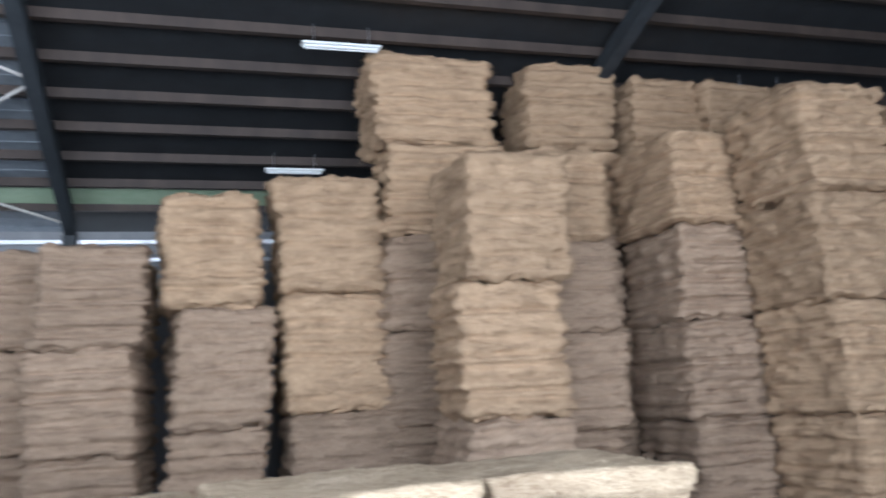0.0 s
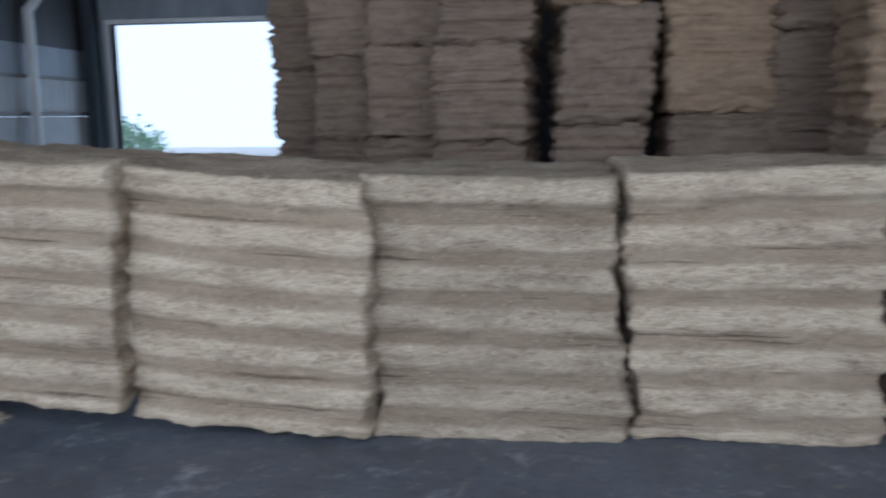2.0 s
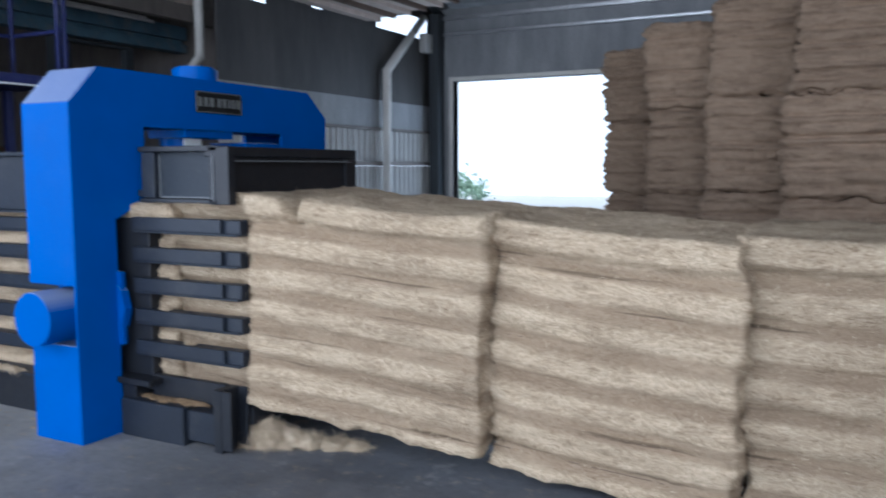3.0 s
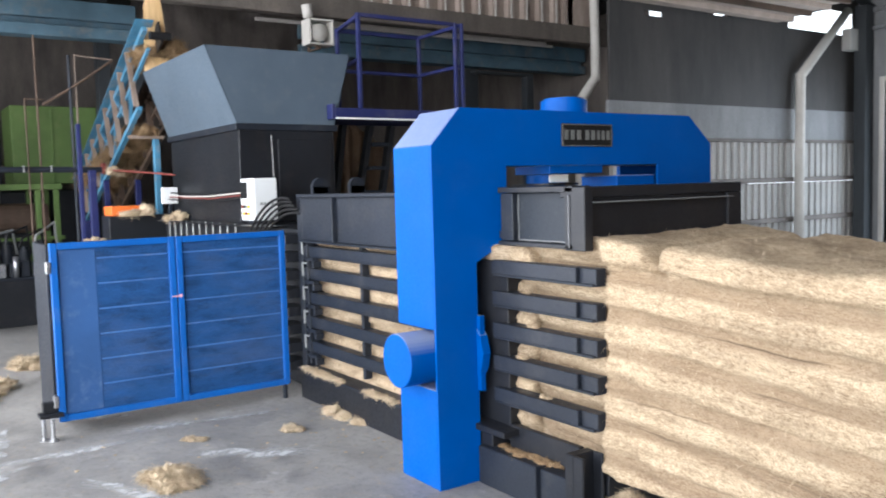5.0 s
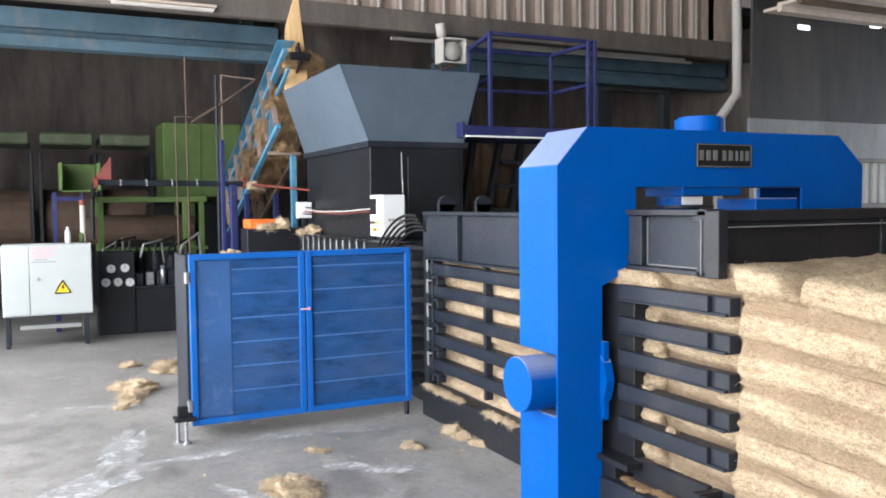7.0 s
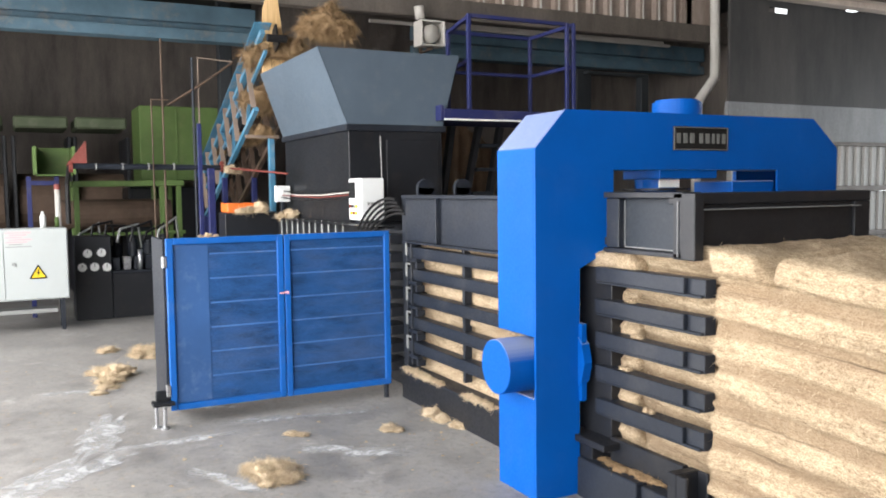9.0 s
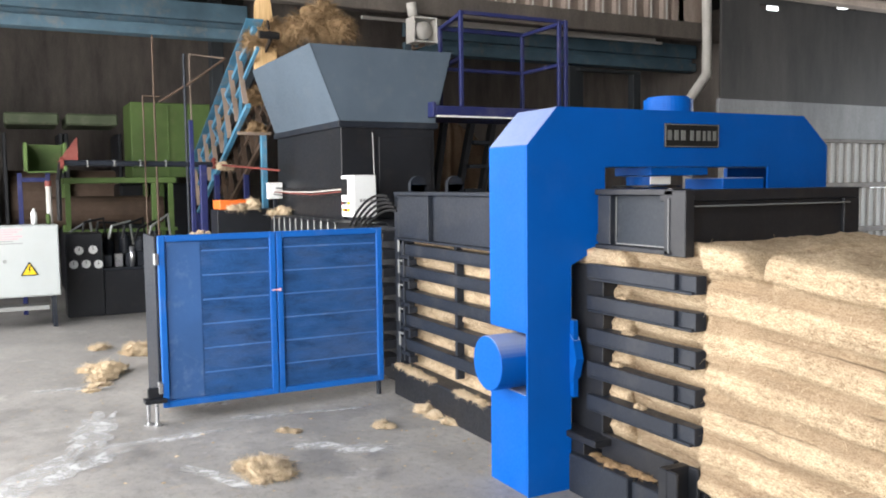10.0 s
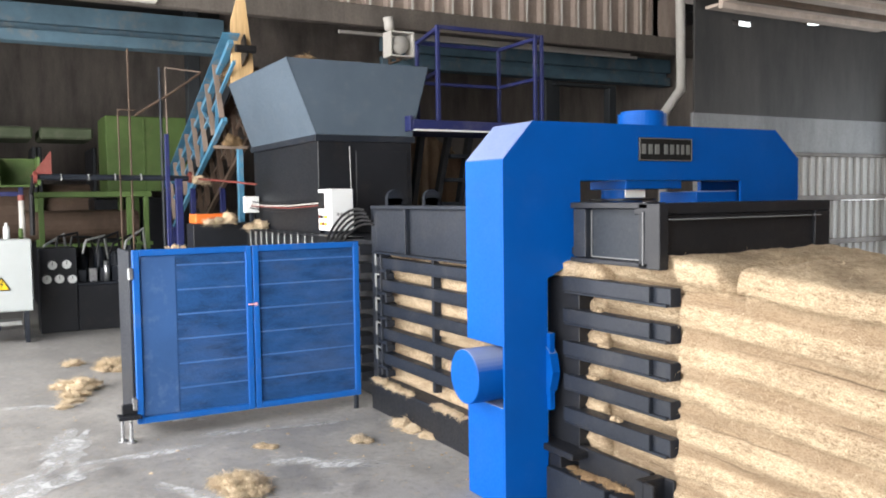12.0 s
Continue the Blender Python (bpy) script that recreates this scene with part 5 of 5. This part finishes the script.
def platform():
    ob = thing("service_platform", "navy blue service platform with railings and steep stairs", "platform", m=Matrix.Translation((-0.64, 0.726, 1.677)) @ Matrix.Scale(1.23, 4) @ Matrix.Translation((0.64, -0.726, -1.677)))
    part("deck", boxes([(-7.70, -6.85, 3.98, 5.3, 2.26, 2.30)], 0.004), NAVY, ob)
    part("deck_edge", boxes([(-6.85, -6.82, 3.90, 5.3, 2.235, 2.33), (-7.7, -6.82, 3.87, 3.90, 2.235, 2.36)], 0.003), NAVY, ob)
    part("edge_strip", boxes([(-6.82, -6.80, 3.90, 5.3, 2.235, 2.25)], 0.002), WHITE_PAINT, ob, "pale worn edge strip")
    for x, y in ((-6.88, 4.17), (-6.88, 5.17), (-6.88, 5.24), (-7.62, 4.36), (-7.62, 5.26)):
        part("post", boxes([(x - 0.016, x + 0.016, y - 0.016, y + 0.016, 2.30, 3.13)], 0.003), NAVY, ob)
    for z in (3.115, 2.75):
        for p, q in (((-6.88, 4.19), (-6.88, 5.15)), ((-7.62, 4.38), (-7.62, 5.24)), ((-6.90, 5.24), (-7.60, 5.26)), ((-6.9, 4.19), (-7.60, 4.36))):
            if z < 3 and p[0] == -6.88:
                continue
            bm = bmesh.new()
            strut(bm, (*p, z), (*q, z), 0.03)
            part("rail", bm, NAVY, ob)
    for x in (-7.66, -6.9):
        part("leg", boxes([(x, x + 0.07, 5.16, 5.23, 0.3136, 2.259)], 0.004), NAVY, ob)
    return ob


platform()
stairs = thing("steep_stairs", "dark steel steep stairs under the service platform", "stairs")
for top_y, foot_y in ((5.27, 4.90), (5.63, 5.10), (5.92, 5.45)):
    bm = bmesh.new()
    strut(bm, (-9.3, top_y, 2.39), (-9.3, foot_y, 0.0), 0.10, 0.06)
    part("stringer", bm, STEEL_BLACK, stairs)
for k in range(8):
    z = 2.17 - k * 0.28
    y = 5.10 + 0.53 * z / 2.39
    part("tread", boxes([(-9.42, -9.2, y + 0.03, y + 0.31, z - 0.02, z + 0.02)], 0.003), STEEL_DARK, stairs)

# brown sacking hung behind the platform
curtain = thing("sacking_curtain", "brown dusty sacking hung behind the service platform", "curtain")
bm = bmesh.new()
grid = [[bm.verts.new((-11.55 + 0.05 * math.sin(j * 1.9) + 0.14 * noise.noise(Vector((j * 0.23, i * 0.35, 7.0))), 5.75 + j * 0.055, 0.0 + i * 0.135 * (1 - 0.012 * j))) for j in range(46)] for i in range(25)]
for i in range(24):
    for j in range(45):
        bm.faces.new((grid[i][j], grid[i][j + 1], grid[i + 1][j + 1], grid[i + 1][j]))
bmesh.ops.solidify(bm, geom=list(bm.faces), thickness=0.012)
part("cloth", bm, SACKING, curtain, "", True)

motor = thing("blower_motor", "ivory blower housing with a square guard above the hopper", "blower", m=pose(-10.5, 5.58, 3.50) @ Matrix.Scale(1.15, 4))
part("frame", boxes([(-0.1, 0.1, -0.14, -0.12, 0, 0.28), (-0.1, 0.1, 0.14, 0.16, 0, 0.28), (-0.1, 0.1, -0.119, 0.139, 0.262, 0.28), (-0.1, 0.1, -0.119, 0.139, 0, 0.018)], 0.003), PIPE_GREY, motor)
bm = bmesh.new()
tube(bm, (0, -0.10, 0.30), (0, -0.12, 0.44), 0.055, 16)
tube(bm, (-0.05, 0.01, 0.14), (0.06, 0.01, 0.14), 0.10, 20)
part("rotor", bm, PIPE_GREY, motor, "", True)
part("bracket", boxes([(-0.03, 0.03, -0.02, 0.04, -0.02, -0.001), (-0.26, 0.03, 0.0, 0.03, -0.035, -0.021)], 0.002), RUST, motor)
part("hanger", boxes([(-0.26, -0.22, 0.0, 0.03, -0.02, 0.40)], 0.002), RUST, motor)

# things lying on the deck of the baler
drive = thing("drive_unit", "orange drive unit on the baler deck, half covered in fibre", "drive unit", m=pose(-10.54, 3.14, 0))
part("housing", boxes([(-0.25, 0.10, -0.22, 0.22, 1.42, 1.53)], 0.01), ORANGE, drive)
part("plinth", boxes([(-0.25, 0.10, -0.25, 0.40, 0.0, 1.419)], 0.006), STEEL_BLACK, drive)
fibre_clump("tan fibre tuft lying on the drive unit", (-10.42, 3.30, 1.42), [(0, 0, 0.10, 0.8), (0.02, -0.14, 0.08, 0.6), (0.05, -0.24, 0.06, 0.6)], 91, 300)
fibre_clump("tan fibre tuft hanging on the baler deck", (-10.05, 3.55, 1.353), [(0, 0, 0.10, 0.7), (0.0, -0.10, 0.06, 0.7)], 95, 300)
fibre_clump("tan fibre tuft caught on the red line", (-11.42, 3.19, 1.90), [(0, 0, 0.08, 0.9), (0.0, 0.09, 0.05, 0.9)], 97, 200)

fibre_clump("tan fibre tuft caught on the conveyor's cross bar", (-10.97, 3.50, 2.361), [(0, 0, 0.08, 1.1), (0.0, 0.08, 0.06, 1.2), (0.02, -0.06, 0.05, 0.8)], 99, 300, COIR_DUSK)
fibre_clump("grey dusty rag of fibre on top of the guard gate", (-6.775, 1.95, 1.346), [(0, 0, 0.028, 0.7), (0.0, 0.06, 0.02, 0.6), (0.0, -0.05, 0.018, 0.6)], 103, 120)
marker = thing("marker_post", "white post with a red cap beside the power pack", "post", m=pose(-12.6, 1.22, 0))
bm = bmesh.new()
tube(bm, (0, 0, 0), (0, 0, 1.72), 0.035, 14)
part("shaft", bm, PIPE_GREY, marker, "", True)
bm = bmesh.new()
tube(bm, (0, 0, 1.72), (0, 0, 1.79), 0.04, 14)
part("cap", bm, RED, marker, "red cap")

# fibre on the floor
fibre_clump("pale tan clump of loose fibre on the concrete floor", (-5.40, 2.0, 0), [(0, 0, 0.115, 0.5), (-0.1, -0.06, 0.08, 0.45), (0.11, 0.06, 0.08, 0.4), (0.14, -0.05, 0.06, 0.3), (-0.04, 0.11, 0.065, 0.35)], 31, 1800)
fibre_clump("tan clump of loose fibre on the concrete floor", (-8.7, 1.48, 0), [(0, 0, 0.15, 0.42), (-0.17, -0.1, 0.12, 0.35), (0.24, -0.08, 0.11, 0.3), (0.45, -0.12, 0.09, 0.22), (0.62, -0.2, 0.07, 0.2)], 41, 1200)
fibre_clump("tan clump of loose fibre on the concrete floor", (-9.55, 1.85, 0), [(0, 0, 0.14, 0.5), (-0.45, -0.33, 0.10, 0.35), (0.12, 0.08, 0.10, 0.45)], 47, 900)
fibre_clump("small tan tuft of fibre on the concrete floor", (-5.92, 2.97, 0), [(0, 0, 0.06, 0.35), (0.05, 0.05, 0.045, 0.35), (-0.07, 0.04, 0.04, 0.3)], 53, 300)
fibre_clump("small tan tuft of fibre on the concrete floor", (-6.1, 3.42, 0), [(0, 0, 0.09, 0.5), (0.16, 0.0, 0.08, 0.4), (0.35, 0.02, 0.07, 0.4)], 55, 300)
fibre_clump("small tan tuft of fibre on the concrete floor", (-6.15, 2.35, 0), [(0, 0, 0.05, 0.3), (0.06, 0.06, 0.04, 0.3)], 57, 200)
fibre_clump("heap of tan waste fibre under the end of the baler", (-3.40, 3.62, 0), [(0, 0, 0.11, 0.8), (-0.06, -0.02, 0.09, 0.8), (0.10, 0.05, 0.09, 0.7), (0.2, 0.09, 0.09, 0.5), (0.34, 0.15, 0.09, 0.35), (0.46, 0.17, 0.07, 0.3), (-0.13, -0.05, 0.07, 0.4)], 61, 1500)
for n, (x, y, z) in enumerate(((-6.25, 3.41, 0.256), (-5.5, 3.41, 0.256), (-6.5, 3.42, 0.256))):
    fibre_clump("tan fibre tuft lying on the baler's ledge", (x, y, z), [(0, 0, 0.05, 0.3), (0.09, 0.0, 0.045, 0.3), (-0.1, 0.01, 0.04, 0.25), (0.19, 0.01, 0.04, 0.25), (0.28, 0.0, 0.03, 0.25)], 71 + n, 450)
fibre_clump("dusty tan fibre lying on the baler's foot", (-3.98, 3.45, 0.216), [(0, 0, 0.05, 0.2), (0.08, 0.03, 0.05, 0.25), (0.16, 0.02, 0.045, 0.3), (0.23, 0.03, 0.04, 0.3), (-0.1, 0.02, 0.045, 0.15), (-0.19, 0.03, 0.04, 0.12)], 85, 420, COIR_DUSK)
for n, (x, z) in enumerate(((-4.0, 1.085), (-4.04, 0.726), (-3.86, 0.544), (-3.95, 0.904))):
    fibre_clump("small tan fibre tuft caught on a bar of the baler", (x, 3.50, z), [(0, 0, 0.022, 0.7), (0.035, 0.0, 0.018, 0.7)], 81 + n, 60, COIR)

# white dried spills
for n, (x, y, rx, ry, turn) in enumerate(((-5.95, 0.85, 0.62, 0.15, 135), (-6.38, 1.6, 0.42, 0.06, 90), (-6.8, 1.18, 0.42, 0.13, 163), (-6.62, 2.28, 0.24, 0.07, 80), (-6.5, 2.8, 0.32, 0.035, 80), (-5.6, 2.6, 0.36, 0.10, 60), (-8.2, 1.2, 0.32, 0.06, 80), (-7.2, 2.0, 0.25, 0.06, 60), (-5.35, 0.6, 0.3, 0.12, 120), (-5.45, 1.75, 0.3, 0.07, 30))):
    bm = bmesh.new()
    vs = []
    for k in range(72):
        a = 2 * math.pi * k / 72
        q = 1 + 0.5 * noise.noise(Vector((math.cos(a) * 1.5, math.sin(a) * 1.5, n * 3.3))) + 0.8 * noise.noise(Vector((math.cos(a) * 6, math.sin(a) * 6, n * 3.3)))
        vs.append(bm.verts.new((rx * q * math.cos(a), ry * q * math.sin(a), 0)))
    bm.faces.new(vs)
    ob = tagged(finish("floor_spill", bm, SPILL), "dried whitish spill on the concrete floor", "stain", kind="structure")
    ob.matrix_world = pose(x, y, 0.004, 0, 0, turn)

# crumbs of fibre strewn over the floor
cr = random.Random(5)
crumb_v, crumb_f = [], []
for n in range(170):
    x, y = (cr.uniform(-9.5, -4.9), cr.uniform(0.4, 3.3)) if n < 140 else (cr.uniform(-6.7, -4.8), 3.38 - abs(cr.gauss(0, 0.16)))
    rad, base = cr.uniform(0.004, 0.013) * cr.uniform(0.6, 1.3), len(crumb_v)
    for k in range(7):
        a = 2 * math.pi * k / 7
        q = rad * cr.uniform(0.5, 1.5)
        crumb_v.append((x + q * math.cos(a), y + q * math.sin(a), 0.001))
    crumb_v.append((x, y, rad * 0.7))
    crumb_f += [(base + k, base + (k + 1) % 7, base + 7) for k in range(7)]
crumbs = new("fibre_crumbs", mesh_of("fibre_crumbs", crumb_v, crumb_f, COIR))
tagged(crumbs, "tan crumbs of fibre strewn over the concrete floor", "fibre crumbs", kind="stuff")


# ---- pipes and lamps on the walls ----
def downpipe(points, label, m=None):
    ob = thing("downpipe", label, "pipe", "downpipes")
    bm = bmesh.new()
    pipe(bm, points, 0.075, 16)
    part("pipe", bm, PIPE_GREY, ob, "", True)
    for p in points[1:-1]:
        bm = bmesh.new()
        tube(bm, Vector(p) - Vector((0, 0, 0.05)), Vector(p) + Vector((0, 0, 0.05)), 0.075, 16)
        part("socket", bm, PIPE_GREY, ob)
    return ob


downpipe([(-10.56, 10.56, 6.5), (-10.56, 10.62, 3.82), (-10.56, 10.62, 3.36), (-10.56, 10.24, 2.93), (-10.56, 10.24, 0.0)], "pale plastic downpipe bent below the lintel")
downpipe([(-8.48, 14.45, 4.40), (-8.48, 13.1, 3.25), (-8.48, 13.07, 0.0)], "pale plastic downpipe on the side wall")


def tube_lamp(place, length, turn, label, hung=True, finish_tray=None, finish_tube=None):
    ob = thing("tube_lamp", label, "lamp", "tube lamps", pose(*place, 0, 0, turn))
    part("tray", boxes([(-length / 2, length / 2, -0.07, 0.07, 0.0, 0.03)], 0.006), finish_tray or WHITE_PAINT, ob)
    for y in (-0.035, 0.035):
        bm = bmesh.new()
        tube(bm, (-length / 2 + 0.03, y, -0.022), (length / 2 - 0.03, y, -0.022), 0.015, 10)
        part("tube", bm, finish_tube or TUBE, ob)
    for x in (-length * 0.35, length * 0.35) if hung else ():
        bm = bmesh.new()
        tube(bm, (x, 0, 0.03), (x, 0, 0.28), 0.006, 6)
        part("hanger", bm, BARE, ob)
    return ob


tube_lamp((2.04, 10.18, 6.02), 1.0, 0, "twin tube lamp hanging under the roof")
tube_lamp((1.77, 13.02, 5.18), 0.9, 0, "twin tube lamp hanging under the roof")
tube_lamp((-3.5, 11.53, 5.63), 1.0, 0, "twin tube lamp hanging under the roof")
tube_lamp((8.6, 10.6, 5.9), 1.0, 0, "twin tube lamp hanging under the roof")
tube_lamp((-10.63, 2.05, 3.97), 1.16, 90, "dull tube lamp fixed on the lintel", False, SOFFIT, PIPE_GREY)
floodlight = thing("wall_box", "grey box on the side wall near the corner", "box", m=pose(-8.59, 14.6, 3.75))
part("body", boxes([(0, 0.16, -0.14, 0.14, 0, 0.36)], 0.01), WALL_LIGHT, floodlight)

# ---- outside the doorway ----
for n, (x, y, s) in enumerate(((-17.2, 33, 1.1), (-16.6, 33.5, 0.7))):
    bush = thing("bush", "sunlit pale green bush in the yard beyond the doorway", "bush", "yard bushes", pose(x, y, -0.03))
    bm = bmesh.new()
    r = random.Random(n)
    for k in range(320):
        c = Vector((r.gauss(0, 0.45), r.gauss(0, 0.45), 0.2 + abs(r.gauss(0.55, 0.3)))) * s
        bmesh.ops.create_cone(bm, cap_ends=True, segments=4, radius1=0.09 * s, radius2=0.01, depth=0.02,
                              matrix=Matrix.Translation(c) @ Euler((r.uniform(0, 6), r.uniform(0, 6), 0)).to_matrix().to_4x4())
    part("crown", bm, LEAF, bush)
    bm = bmesh.new()
    tube(bm, (0, 0, 0), (0, 0, 0.8 * s), 0.05 * s, 8, 0.02 * s)
    part("trunk", bm, RUST, bush)


# ---- fibre carried up the belt and dropped into the hopper ----
def motions():
    foot, top = Vector((-14.1, 3.53, 1.75)), Vector((-10.36, 3.55, 3.36))
    # each clump: second at which it begins to tip over the head of the belt, size
    for n, (t, size) in enumerate(((2.3, 0.16), (4.2, 0.18), (5.64, 0.21), (7.45, 0.16), (8.1, 0.22), (8.74, 0.23), (9.66, 0.26), (10.42, 0.21), (11.35, 0.12), (13.2, 0.14))):
        ob = fibre_clump("brown clump of fibre riding the conveyor and dropping into the hopper", tuple(foot),
                         [(0, 0, size, 0.8), (size * 0.5, size * 0.7, size * 0.7, 0.9), (-size * 0.6, size * 0.2, size * 0.6, 0.7), (0.1 * size, -size * 0.75, size * 0.62, 0.8), (0.0, size * 0.3, size * 0.55, 1.9)],
                         200 + n * 7, 1500, COIR_DUSK, 0.13)
        ob["group"] = "fibre on the conveyor"
        ride, wait = 7.0, 0.35
        start = t - wait - ride
        rows = []
        place = lambda s: foot + (top - foot) * max(0.0, min(1.0, (s - start) / ride))
        rows.append((0.0, pose(*place(0.0), 0, -24, 0)))
        if 0 < start < 12:
            rows.append((start, pose(*foot, 0, -24, 0)))
        if t < 12:
            rows.append((t - wait, pose(*top, 0, -20, 0)))
            tip = Vector((-10.2, 3.98, 3.55))
            for dt, z, turn in ((0.0, 0.0, 0), (0.2, -0.06, 8), (0.4, -0.16, 16), (0.5, -0.26, 22), (0.6, -0.38, 28), (0.7, -0.53, 36), (0.8, -0.70, 44), (1.0, -1.12, 60), (1.1, -1.17, 60)):
                if t + dt < 11.99:
                    rows.append((t + dt, pose(tip.x + 0.35 * min(dt, 1.0), tip.y + 0.2 * min(dt, 1.0), tip.z + z, 0, turn, 15 * min(dt, 1.0))))
            rows.append((12.0, rows[-1][1]))
        else:
            rows.append((12.0, pose(*place(12.0), 0, -24, 0)))
        walk(ob, rows)


motions()
